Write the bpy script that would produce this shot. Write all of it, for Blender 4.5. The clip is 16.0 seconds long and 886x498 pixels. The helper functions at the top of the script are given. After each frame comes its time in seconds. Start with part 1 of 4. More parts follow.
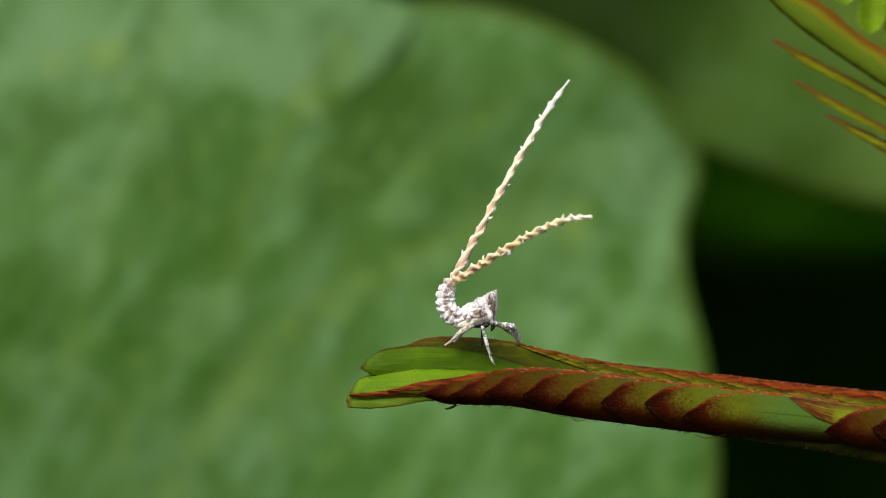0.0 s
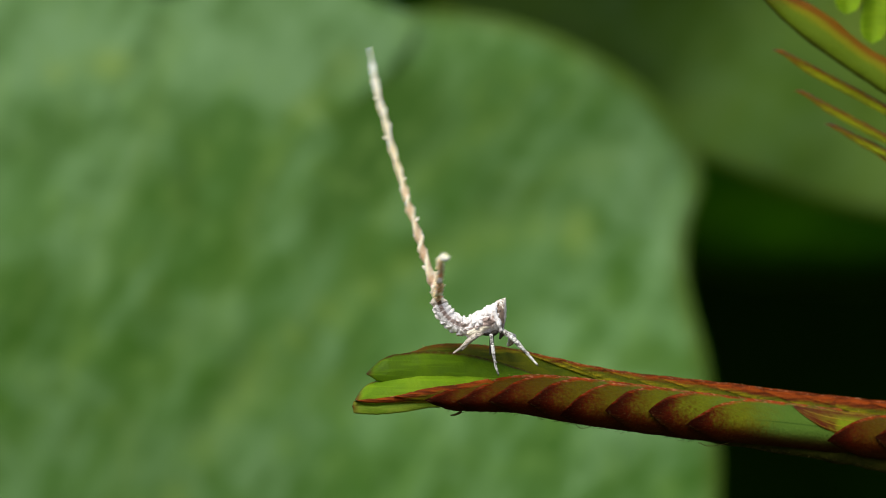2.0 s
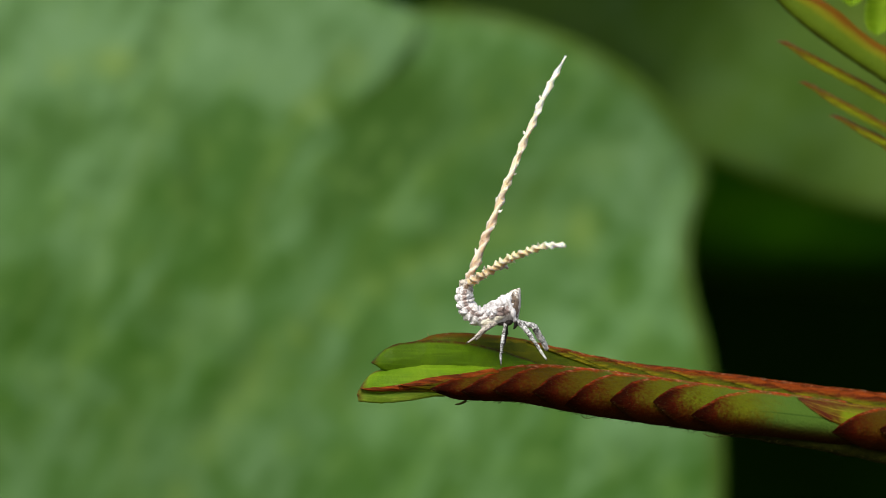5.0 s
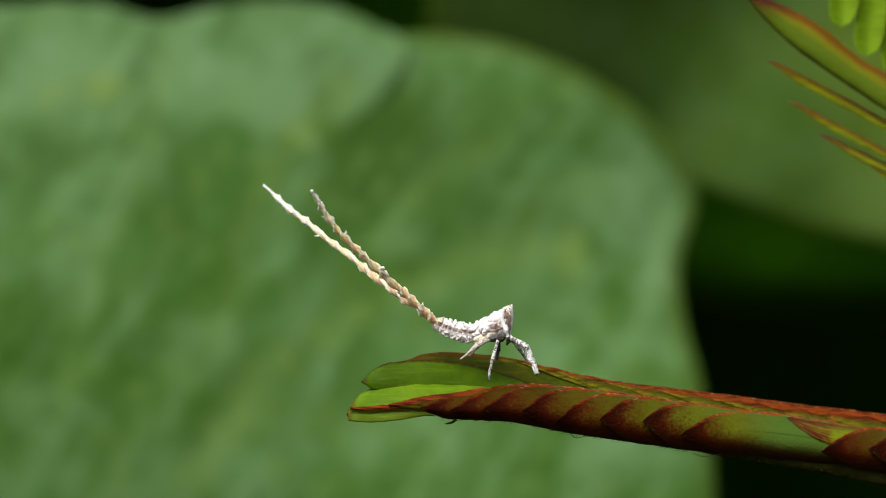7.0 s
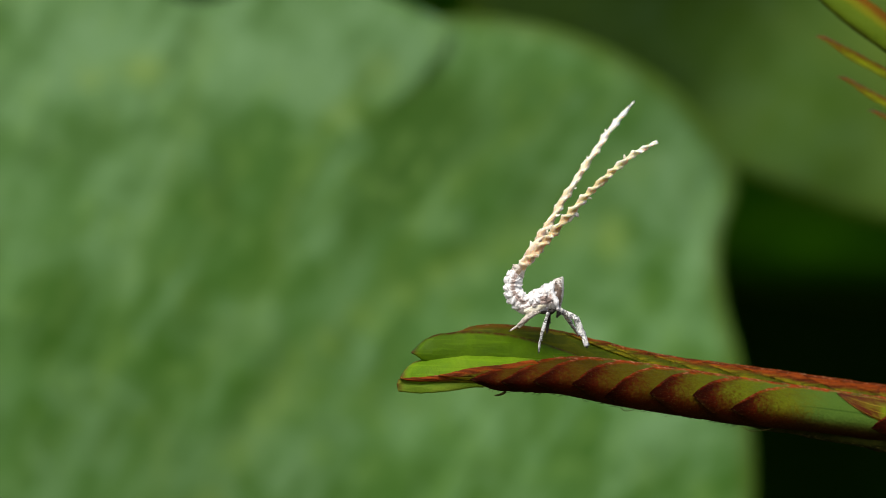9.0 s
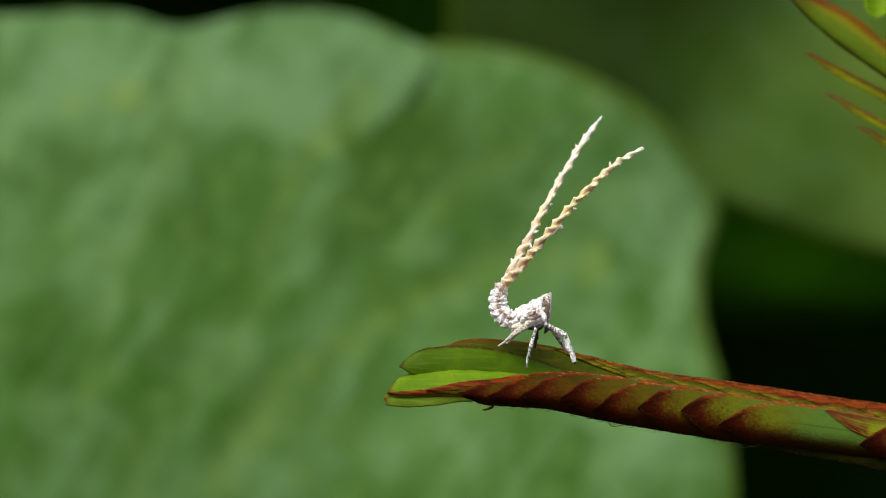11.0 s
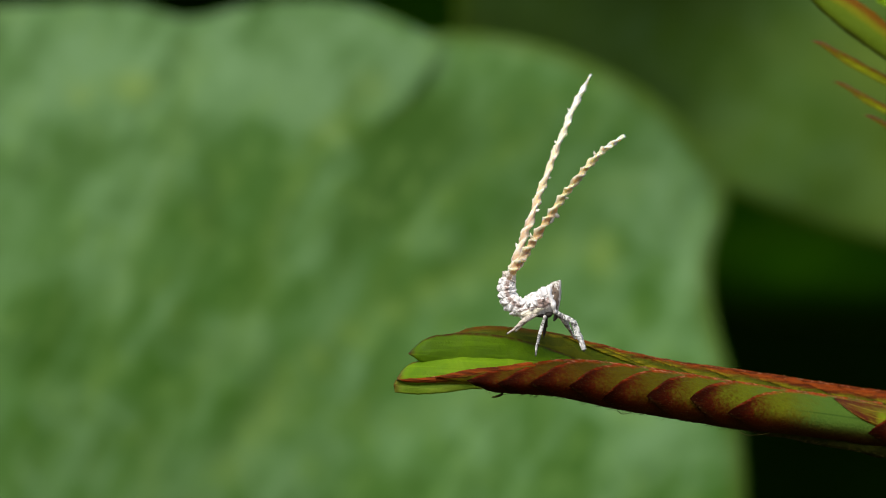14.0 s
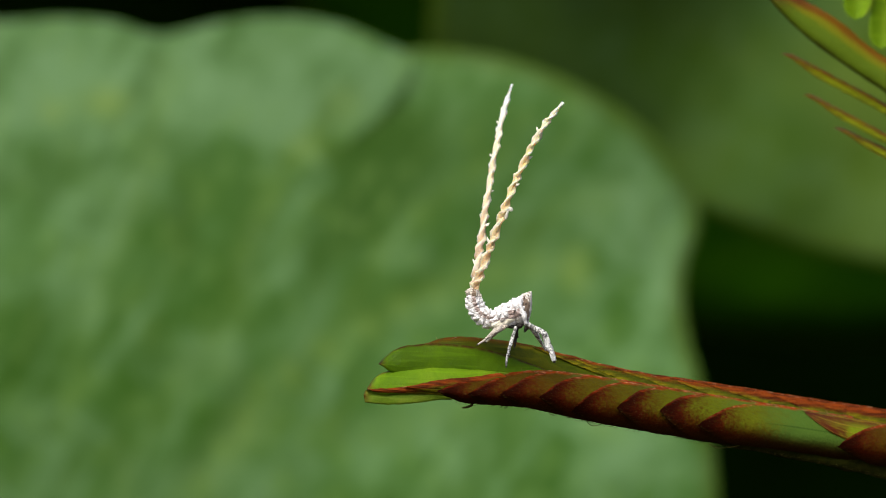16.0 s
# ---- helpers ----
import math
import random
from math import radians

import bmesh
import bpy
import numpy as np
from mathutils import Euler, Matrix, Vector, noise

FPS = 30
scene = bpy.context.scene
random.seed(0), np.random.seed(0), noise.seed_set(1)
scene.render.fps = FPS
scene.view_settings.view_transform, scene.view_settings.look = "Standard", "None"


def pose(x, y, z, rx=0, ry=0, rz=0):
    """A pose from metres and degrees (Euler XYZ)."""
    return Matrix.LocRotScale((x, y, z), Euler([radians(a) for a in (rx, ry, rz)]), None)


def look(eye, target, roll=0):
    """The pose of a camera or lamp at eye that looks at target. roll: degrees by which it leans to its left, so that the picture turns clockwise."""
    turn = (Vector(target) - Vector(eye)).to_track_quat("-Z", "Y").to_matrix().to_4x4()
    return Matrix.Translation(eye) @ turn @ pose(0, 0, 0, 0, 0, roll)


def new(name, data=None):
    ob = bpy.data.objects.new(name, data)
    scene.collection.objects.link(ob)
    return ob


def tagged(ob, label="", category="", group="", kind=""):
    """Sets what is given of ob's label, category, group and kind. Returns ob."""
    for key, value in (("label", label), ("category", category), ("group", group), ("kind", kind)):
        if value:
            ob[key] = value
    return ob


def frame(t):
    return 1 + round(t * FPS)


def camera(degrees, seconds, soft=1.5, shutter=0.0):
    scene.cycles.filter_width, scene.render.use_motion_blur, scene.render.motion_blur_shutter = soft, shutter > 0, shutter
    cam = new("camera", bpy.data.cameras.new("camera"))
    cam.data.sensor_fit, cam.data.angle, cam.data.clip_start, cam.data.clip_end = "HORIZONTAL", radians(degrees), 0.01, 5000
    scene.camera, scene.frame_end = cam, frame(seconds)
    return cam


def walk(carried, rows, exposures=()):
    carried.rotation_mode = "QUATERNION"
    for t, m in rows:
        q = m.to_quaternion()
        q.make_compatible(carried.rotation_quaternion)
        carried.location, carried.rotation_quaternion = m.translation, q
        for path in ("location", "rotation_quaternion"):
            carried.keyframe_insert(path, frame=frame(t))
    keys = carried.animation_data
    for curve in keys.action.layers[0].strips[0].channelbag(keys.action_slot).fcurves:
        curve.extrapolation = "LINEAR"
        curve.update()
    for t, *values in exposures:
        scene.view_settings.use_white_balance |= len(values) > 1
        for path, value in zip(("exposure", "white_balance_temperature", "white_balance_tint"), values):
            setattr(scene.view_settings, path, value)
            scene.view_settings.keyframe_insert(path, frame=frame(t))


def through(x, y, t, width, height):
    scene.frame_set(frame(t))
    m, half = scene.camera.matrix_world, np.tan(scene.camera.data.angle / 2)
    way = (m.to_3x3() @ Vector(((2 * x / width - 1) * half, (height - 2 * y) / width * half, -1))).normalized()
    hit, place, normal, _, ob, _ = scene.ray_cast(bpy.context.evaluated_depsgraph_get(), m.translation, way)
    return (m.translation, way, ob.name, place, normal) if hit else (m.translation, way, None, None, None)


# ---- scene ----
# The place is built in millimetres and brought to metres by MM: a folded sprig, a nymph on it and broad leaves behind.
MM = 0.001
REACH = 238.7
cam = camera(12, 16.0, soft=0.95, shutter=0.25)
cam.data.dof.use_dof = True
cam.data.dof.focus_distance = 0.2412
cam.data.dof.aperture_fstop = 55.0

# seconds; the eye's shift in mm (across, ahead, up); yaw and pitch in thousandths of a radian
PATH = (
    (0.0, 4.245, -1.000, 5.731, -1.556, -0.596),
    (0.5, 4.249, -1.250, 5.732, -3.919, 0.512),
    (1.0, 4.178, -1.500, 5.719, -4.392, 3.992),
    (1.5, 4.000, -2.400, 5.716, -1.435, 0.175),
    (2.0, 3.841, -2.408, 5.696, -1.906, 1.526),
    (2.5, 3.775, -2.415, 5.627, -3.270, 0.577),
    (3.0, 3.746, -2.423, 5.543, -2.520, 4.613),
    (3.5, 3.723, -2.431, 5.493, -2.385, 3.673),
    (3.7, 3.711, -2.434, 5.484, -1.114, 2.515),
    (5.8, 3.732, -2.466, 4.299, -1.707, 5.454),
    (6.0, 3.731, -2.469, 4.274, -7.196, 9.062),
    (6.5, 3.724, -2.477, 4.165, -4.994, 10.658),
    (7.0, 3.728, -2.485, 4.038, -3.663, 10.610),
    (7.5, 3.699, -2.492, 3.900, -4.732, 9.290),
    (8.0, 3.487, -2.500, 3.646, -4.571, 7.800),
    (8.5, 2.957, -2.350, 3.172, 0.292, 7.495),
    (9.0, 2.545, -2.200, 2.778, 3.235, 9.441),
    (9.2, 2.471, -2.157, 2.704, -0.723, 8.400),
    (11.3, 1.787, -1.700, 1.362, -2.733, 20.653),
    (11.5, 1.788, -1.704, 1.359, -2.144, 21.463),
    (12.0, 1.793, -1.715, 1.342, -0.942, 21.512),
    (12.5, 1.783, -1.726, 1.314, -1.267, 22.782),
    (13.0, 1.741, -1.736, 1.269, -6.656, 23.371),
    (13.5, 1.696, -1.747, 1.173, -1.074, 22.891),
    (14.0, 1.672, -1.757, 1.049, -1.135, 17.257),
    (14.5, 1.690, -1.768, 0.904, -3.595, 16.578),
    (15.0, 1.746, -1.779, 0.750, -4.592, 17.610),
    (15.5, 1.876, -1.789, 0.606, -5.780, 21.642),
    (16.0, 2.082, -1.800, 0.515, -6.521, 22.271),
)


def held(x, y, z, yaw, pitch):
    turn = Euler((math.pi / 2 + pitch / 1000, 0, yaw / 1000)).to_matrix().to_4x4()
    return Matrix.Translation((x * MM, (y - REACH) * MM, z * MM)) @ turn


walk(cam, [(row[0], held(*row[1:])) for row in PATH], exposures=[(0.0, 0.47), (16.0, 0.47)])

# ---- light: an overcast sky and a wide, weak sun from above and behind the camera ----
SUN_UP, SUN_TURN = radians(50), radians(202)
world = bpy.data.worlds.new("overcast_sky")
scene.world = world
world.use_nodes = True
sky = world.node_tree.nodes.new("ShaderNodeTexSky")
sky.sky_type, sky.sun_disc = "NISHITA", False
sky.sun_elevation, sky.sun_rotation = SUN_UP, SUN_TURN
sky.air_density, sky.dust_density, sky.ozone_density = 1.0, 4.0, 0.6
back = world.node_tree.nodes["Background"]
back.inputs["Strength"].default_value = 0.10
world.node_tree.links.new(sky.outputs["Color"], back.inputs["Color"])
sun = new("sun", bpy.data.lights.new("sun", "SUN"))
sun.data.energy, sun.data.angle, sun.data.color = 2.2, radians(45), (1.0, 0.97, 0.89)
sun_way = Vector((math.sin(SUN_TURN) * math.cos(SUN_UP), math.cos(SUN_TURN) * math.cos(SUN_UP), math.sin(SUN_UP)))
sun.matrix_world = look(sun_way * 3, (0, 0, 0))


# ---- materials ----
class Nodes:
    """Short calls for building one node material."""

    def __init__(self, name, rough=0.6, spec=0.35):
        self.mat = bpy.data.materials.new(name)
        self.mat.use_nodes = True
        self.tree = self.mat.node_tree
        self.shader = self.tree.nodes["Principled BSDF"]
        self.shader.inputs["Roughness"].default_value = rough
        self.shader.inputs["Specular IOR Level"].default_value = spec

    def add(self, kind, **inputs):
        node = self.tree.nodes.new(kind)
        for key, value in inputs.items():
            self.put(node.inputs[key.replace("_", " ")], value)
        return node

    def put(self, socket, value):
        if isinstance(value, bpy.types.NodeSocket):
            self.tree.links.new(value, socket)
        elif isinstance(value, tuple) and len(value) == 3 and socket.type == "RGBA":
            socket.default_value = (*value, 1)
        else:
            socket.default_value = value

    def place(self, scale=(1, 1, 1), turn=0.0):
        """Object space in millimetres, turned about y before it is stretched."""
        co = self.add("ShaderNodeTexCoord").outputs["Object"]
        if turn:
            spin = self.add("ShaderNodeMapping", Vector=co)
            spin.inputs["Rotation"].default_value = (0, radians(turn), 0)
            co = spin.outputs["Vector"]
        move = self.add("ShaderNodeMapping", Vector=co)
        move.inputs["Scale"].default_value = [s * 1000 for s in scale]
        return move.outputs["Vector"]

    def noise(self, scale, detail=3.0, rough=0.55, vector=None, distort=0.0):
        node = self.add("ShaderNodeTexNoise", Scale=scale, Detail=detail, Roughness=rough, Distortion=distort)
        self.put(node.inputs["Vector"], vector or self.place())
        return node.outputs["Fac"]

    def field(self, name):
        node = self.tree.nodes.new("ShaderNodeAttribute")
        node.attribute_name = name
        return node.outputs["Fac"]

    def step(self, value, low, high, to_low=0.0, to_high=1.0):
        node = self.add("ShaderNodeMapRange", Value=value)
        node.interpolation_type = "SMOOTHSTEP"
        for key, v in (("From Min", low), ("From Max", high), ("To Min", to_low), ("To Max", to_high)):
            node.inputs[key].default_value = v
        return node.outputs["Result"]

    def sums(self, op, a, b=0.0):
        node = self.tree.nodes.new("ShaderNodeMath")
        node.operation = op
        self.put(node.inputs[0], a), self.put(node.inputs[1], b)
        return node.outputs[0]

    def mix(self, fac, a, b, blend="MIX"):
        node = self.tree.nodes.new("ShaderNodeMix")
        node.data_type, node.blend_type = "RGBA", blend
        for socket, v in ((node.inputs[0], fac), (node.inputs[6], a), (node.inputs[7], b)):
            self.put(socket, v)
        return node.outputs[2]

    def chance(self):
        return self.add("ShaderNodeObjectInfo").outputs["Random"]

    def done(self, colour, bump=None, height_mm=0.03, rough=None, through=0.0, strength=1.0, spread=(0.5, 0.8, 0.25), depth=0.25):
        self.put(self.shader.inputs["Base Color"], colour)
        if rough is not None:
            self.put(self.shader.inputs["Roughness"], rough)
        if bump is not None:
            node = self.add("ShaderNodeBump", Height=bump, Strength=strength, Distance=height_mm * MM)
            self.tree.links.new(node.outputs["Normal"], self.shader.inputs["Normal"])
        if through:
            self.shader.inputs["Subsurface Weight"].default_value = through
            self.shader.inputs["Subsurface Radius"].default_value = spread
            self.shader.inputs["Subsurface Scale"].default_value = depth * MM
        return self.mat


def shingle_leaf():
    """Leaflets of the folded row: wine-dark tip and lower part, shade put into the lower edge's colour, olive face that
    turns green, rust-red upper rim with pale bristles and painted highlights.
    """
    n = Nodes("folded_leaflet", 0.7, 0.02)
    along, across, edge = n.field("along"), n.field("across"), n.field("edge")
    grain, blotch, streak = n.noise(7, 4), n.noise(0.8, 3), n.noise(2.0, 3, vector=n.place((0.5, 1, 3)))
    a = n.sums("ADD", along, n.sums("MULTIPLY", n.sums("SUBTRACT", blotch, 0.5), 1.6))
    a = n.sums("ADD", a, n.sums("MULTIPLY", n.sums("SUBTRACT", n.noise(5, 3, 0.6), 0.5), 2.6))
    amount = n.sums("MULTIPLY", n.step(n.chance(), 0.0, 1.0, 0.7, 1.0), n.field("ripe"))
    amount = n.sums("MULTIPLY", amount, n.step(n.noise(1.8, 4, 0.65, vector=n.place((0.6, 1, 1.3))), 0.30, 0.62, 0.7, 1.0))
    green_part = n.sums("MULTIPLY", n.sums("MULTIPLY", n.step(a, 1.2, 3.3), n.step(across, 0.16, 0.60)), amount)
    deep_green = n.sums("MULTIPLY", n.step(a, 3.2, 6.0), n.step(across, 0.02, 0.42))
    amount = n.sums("MAXIMUM", amount, n.step(a, 2.2, 4.0, 0.0, 0.95))
    wine = n.mix(grain, (0.020, 0.0022, 0.0004), (0.068, 0.0078, 0.0013))
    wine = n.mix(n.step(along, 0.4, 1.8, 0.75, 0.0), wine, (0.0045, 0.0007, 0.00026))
    wine = n.mix(n.sums("MULTIPLY", n.step(streak, 0.5, 0.7), 0.5), wine, (0.051, 0.0119, 0.00255))
    leaf = n.mix(grain, (0.050, 0.064, 0.002), (0.118, 0.142, 0.007))
    far = n.mix(grain, (0.0425, 0.0892, 0.0102), (0.0723, 0.128, 0.0187))
    colour = n.mix(green_part, wine, leaf)
    colour = n.mix(deep_green, colour, far)
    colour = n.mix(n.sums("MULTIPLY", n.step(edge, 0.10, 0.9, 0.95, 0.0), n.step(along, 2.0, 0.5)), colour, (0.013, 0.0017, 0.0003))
    # belly shade put into the colour: dark olive towards the lower edge
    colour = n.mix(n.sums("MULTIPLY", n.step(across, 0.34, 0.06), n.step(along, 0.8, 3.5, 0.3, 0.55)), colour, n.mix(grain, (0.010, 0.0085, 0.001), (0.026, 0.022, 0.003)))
    rough_edge = n.sums("ADD", edge, n.sums("MULTIPLY", n.sums("SUBTRACT", streak, 0.5), 0.28))
    rim = n.sums("MULTIPLY", n.step(rough_edge, 0.02, 0.20, 1.0, 0.0), n.sums("MULTIPLY", n.step(along, 0.9, 2.4, 0.25, 1.0), n.step(n.noise(1.3, 3), 0.34, 0.58, 0.35, 1.0)))
    colour = n.mix(rim, colour, n.mix(n.step(n.noise(2.4, 4, vector=n.place((0.6, 1, 1.6))), 0.3, 0.7), (0.095, 0.009, 0.0014), (0.30, 0.036, 0.005)))
    # pale bristles and pinkish highlights of the rim, put into the colour
    pale = n.sums("MULTIPLY", n.step(edge, 0.02, 0.16, 1.0, 0.0), n.step(n.noise(5, 3, vector=n.place((0.4, 1, 2.0))), 0.54, 0.64))
    colour = n.mix(n.sums("MULTIPLY", pale, n.step(along, 1.2, 3.0, 0.1, 0.7)), colour, (0.44, 0.20, 0.11))
    speck = n.step(n.noise(9, 2, vector=n.place((0.7, 1, 1.6))), 0.60, 0.72)
    colour = n.mix(n.sums("MULTIPLY", speck, 0.13), colour, (0.187, 0.145, 0.051))
    vein = n.sums("MULTIPLY", n.step(n.sums("ABSOLUTE", n.sums("SUBTRACT", across, 0.56)), 0.0, 0.03, 1.0, 0.0), n.step(a, 3.6, 5.5))
    colour = n.mix(n.sums("MULTIPLY", vein, 0.6), colour, (0.017, 0.0425, 0.0051))
    return n.done(colour, n.sums("ADD", grain, n.noise(1.6, 3)), 0.06, n.step(grain, 0.3, 0.8, 0.55, 0.75))


def open_leaf(name, dark, light, rim, rim_from=0.88, rim_to=0.985, tip=0.55, streaks=0.3, sure=0.45):
    """The flat green leaflets at the sprig's end, with a thin brown margin."""
    n = Nodes(name, 0.55, 0.08)
    along, across = n.field("along"), n.field("across")
    grain, blotch = n.noise(7, 4), n.noise(0.5, 3, distort=0.6)
    colour = n.mix(n.step(blotch, 0.35, 0.68), dark, light)
    colour = n.mix(n.sums("MULTIPLY", grain, 0.35), colour, tuple(c * 0.55 for c in dark))
    ribs = n.noise(1.0, 2, vector=n.place((0.22, 0.5, 4.5)))
    colour = n.mix(n.sums("MULTIPLY", n.step(ribs, 0.48, 0.6), streaks), colour, tuple(c * 1.25 for c in light))
    edge = n.sums("MAXIMUM", n.step(across, rim_from, rim_to), n.step(along, tip, 0.0))
    edge = n.sums("MULTIPLY", edge, n.step(n.noise(2.5, 3), 0.25, 0.6, sure, 1.0))
    colour = n.mix(edge, colour, rim)
    return n.done(colour, n.sums("ADD", grain, ribs), 0.035, n.step(grain, 0.3, 0.8, 0.35, 0.55), through=0.15)


def crest_leaf():
    """Narrow leaflets of the far row: yellow-olive lower edge, rust-red upper margin, dark green further back."""
    n = Nodes("far_row_leaflet", 0.55, 0.08)
    along, across, edge = n.field("along"), n.field("across"), n.field("edge")
    grain, streak = n.noise(6, 4), n.noise(1.6, 3, vector=n.place((0.22, 1, 3.2)))
    e = n.sums("SUBTRACT", n.sums("ADD", edge, n.sums("MULTIPLY", n.sums("SUBTRACT", streak, 0.5), 0.9)), n.sums("MULTIPLY", n.field("ripe"), 0.32))
    colour = n.mix(grain, (0.034, 0.046, 0.0009), (0.070, 0.080, 0.0018))
    colour = n.mix(n.sums("MULTIPLY", n.step(across, 0.55, 0.10), n.step(streak, 0.40, 0.58, 0.2, 1.0)), colour, (0.185, 0.150, 0.0026))
    red = n.mix(n.step(streak, 0.35, 0.65), (0.062, 0.009, 0.0008), (0.225, 0.038, 0.003))
    colour = n.mix(n.step(e, 0.06, 0.34, 0.95, 0.0), colour, red)
    colour = n.mix(n.sums("MULTIPLY", n.step(edge, 0.0, 0.07, 1.0, 0.0), n.step(n.noise(3, 3), 0.56, 0.68)), colour, (0.357, 0.187, 0.085))
    fibre = n.noise(4.5, 3, vector=n.place((0.25, 1, 2.6)))
    colour = n.mix(n.sums("MULTIPLY", n.step(fibre, 0.52, 0.66), 0.25), colour, (0.0255, 0.0102, 0.00085))
    return n.done(colour, n.sums("ADD", grain, n.sums("ADD", streak, fibre)), 0.09)


def ridged_leaf():
    """The thick leaflet: a dark lower edge, olive flank, yellow-green above it, an orange-brown upper edge, a wine-red tip."""
    n = Nodes("ridged_leaflet", 0.5, 0.1)
    along, across = n.field("along"), n.field("across")
    grain, blotch = n.noise(6, 4), n.noise(0.6, 3, distort=0.5)
    c = n.sums("ADD", across, n.sums("MULTIPLY", n.sums("SUBTRACT", blotch, 0.5), 0.22))
    flank = n.mix(grain, (0.050, 0.090, 0.002), (0.095, 0.145, 0.005))
    colour = n.mix(n.step(c, -0.02, 0.17), (0.028, 0.034, 0.002), flank)
    colour = n.mix(n.step(c, 0.46, 0.66), colour, n.mix(grain, (0.105, 0.115, 0.002), (0.155, 0.155, 0.004)))
    colour = n.mix(n.step(c, 0.66, 0.88), colour, n.mix(grain, (0.095, 0.034, 0.001), (0.165, 0.070, 0.003)))
    tip = n.step(n.sums("ADD", along, n.sums("MULTIPLY", c, -2.2)), 1.9, -0.8)
    colour = n.mix(tip, colour, n.mix(grain, (0.022, 0.0028, 0.0006), (0.070, 0.008, 0.0012)))
    return n.done(colour, grain, 0.035)


def torn_leaf():
    """The torn leaflet: red-brown at its tip and upper side, lime green at its base, fine yellow veins that spread from the tip."""
    n = Nodes("torn_leaflet", 0.5, 0.1)
    along, across = n.field("along"), n.field("across")
    grain, blotch = n.noise(6, 4), n.noise(1.1, 3, distort=0.5)
    a = n.sums("ADD", along, n.sums("MULTIPLY", n.sums("SUBTRACT", blotch, 0.5), 3.0))
    lime = n.mix(grain, (0.0935, 0.132, 0.00085), (0.162, 0.212, 0.00255))
    red = n.mix(n.step(blotch, 0.35, 0.65), (0.0638, 0.0085, 0.00068), (0.0935, 0.0391, 0.00128))
    green = n.sums("MULTIPLY", n.step(a, 1.5, 3.8), n.step(across, 0.95, 0.60))
    colour = n.mix(green, red, lime)
    rays = n.sums("FRACT", n.sums("ADD", n.sums("MULTIPLY", across, 3.4), n.sums("MULTIPLY", n.noise(0.7, 2), 0.5)))
    line = n.step(n.sums("ABSOLUTE", n.sums("SUBTRACT", rays, 0.5)), 0.02, 0.085, 1.0, 0.0)
    colour = n.mix(n.sums("MULTIPLY", line, n.step(n.noise(1.5, 2), 0.35, 0.6, 0.35, 0.9)), colour, (0.255, 0.187, 0.0102))
    return n.done(colour, n.sums("ADD", grain, line), 0.04)


def broad_blade(name, low, high, spot, bloom):
    """A big soft leaf: mottled green with deeper patches, paler veins, feathery streaks between them and a waxy bloom;
    a fold's light and shade go into these tones.
    """
    n = Nodes(name, 0.65, 0.06)
    pale, deep, rib = n.field("lobe"), n.field("deep"), n.field("rib")
    big, mid = n.noise(0.05, 3, 0.6, distort=1.2), n.noise(0.15, 4, 0.62, distort=0.6)
    feather = n.noise(0.15, 3, 0.55, vector=n.place((2.0, 1, 0.5), -30), distort=0.6)
    fine = n.noise(0.38, 2, 0.5, vector=n.place((1.5, 1, 0.8), -30), distort=0.4)
    colour = n.mix(n.step(big, 0.36, 0.64), low, high)
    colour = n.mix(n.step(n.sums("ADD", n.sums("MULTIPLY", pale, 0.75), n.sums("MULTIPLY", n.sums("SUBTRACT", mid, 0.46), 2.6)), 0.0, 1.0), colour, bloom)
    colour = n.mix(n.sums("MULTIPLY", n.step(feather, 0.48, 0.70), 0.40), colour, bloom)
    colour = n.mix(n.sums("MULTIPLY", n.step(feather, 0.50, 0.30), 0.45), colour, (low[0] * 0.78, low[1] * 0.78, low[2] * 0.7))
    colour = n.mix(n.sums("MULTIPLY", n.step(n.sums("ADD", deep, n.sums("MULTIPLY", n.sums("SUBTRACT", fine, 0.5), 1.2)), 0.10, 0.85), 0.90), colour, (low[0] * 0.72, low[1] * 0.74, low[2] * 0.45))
    colour = n.mix(n.sums("MULTIPLY", n.step(fine, 0.52, 0.70), 0.35), colour, tuple(c * 1.18 for c in spot))
    colour = n.mix(n.sums("MULTIPLY", rib, 0.6), colour, (spot[0] * 1.25, spot[1] * 1.12, spot[2]))
    colour = n.mix(n.sums("MULTIPLY", n.step(n.field("glint"), 0.15, 1.0), 0.9), colour, (spot[0] * 1.75, spot[1] * 1.38, spot[2] * 1.05))
    # the lens's dark yellow-green fringe, put into the margin's colour
    colour = n.mix(n.sums("MULTIPLY", n.step(n.field("rim"), 0.945, 0.985), 0.75), colour, (0.040, 0.072, 0.004))
    return n.done(colour, n.sums("ADD", mid, feather), 0.5, n.step(mid, 0.3, 0.7, 0.42, 0.6), strength=0.18)


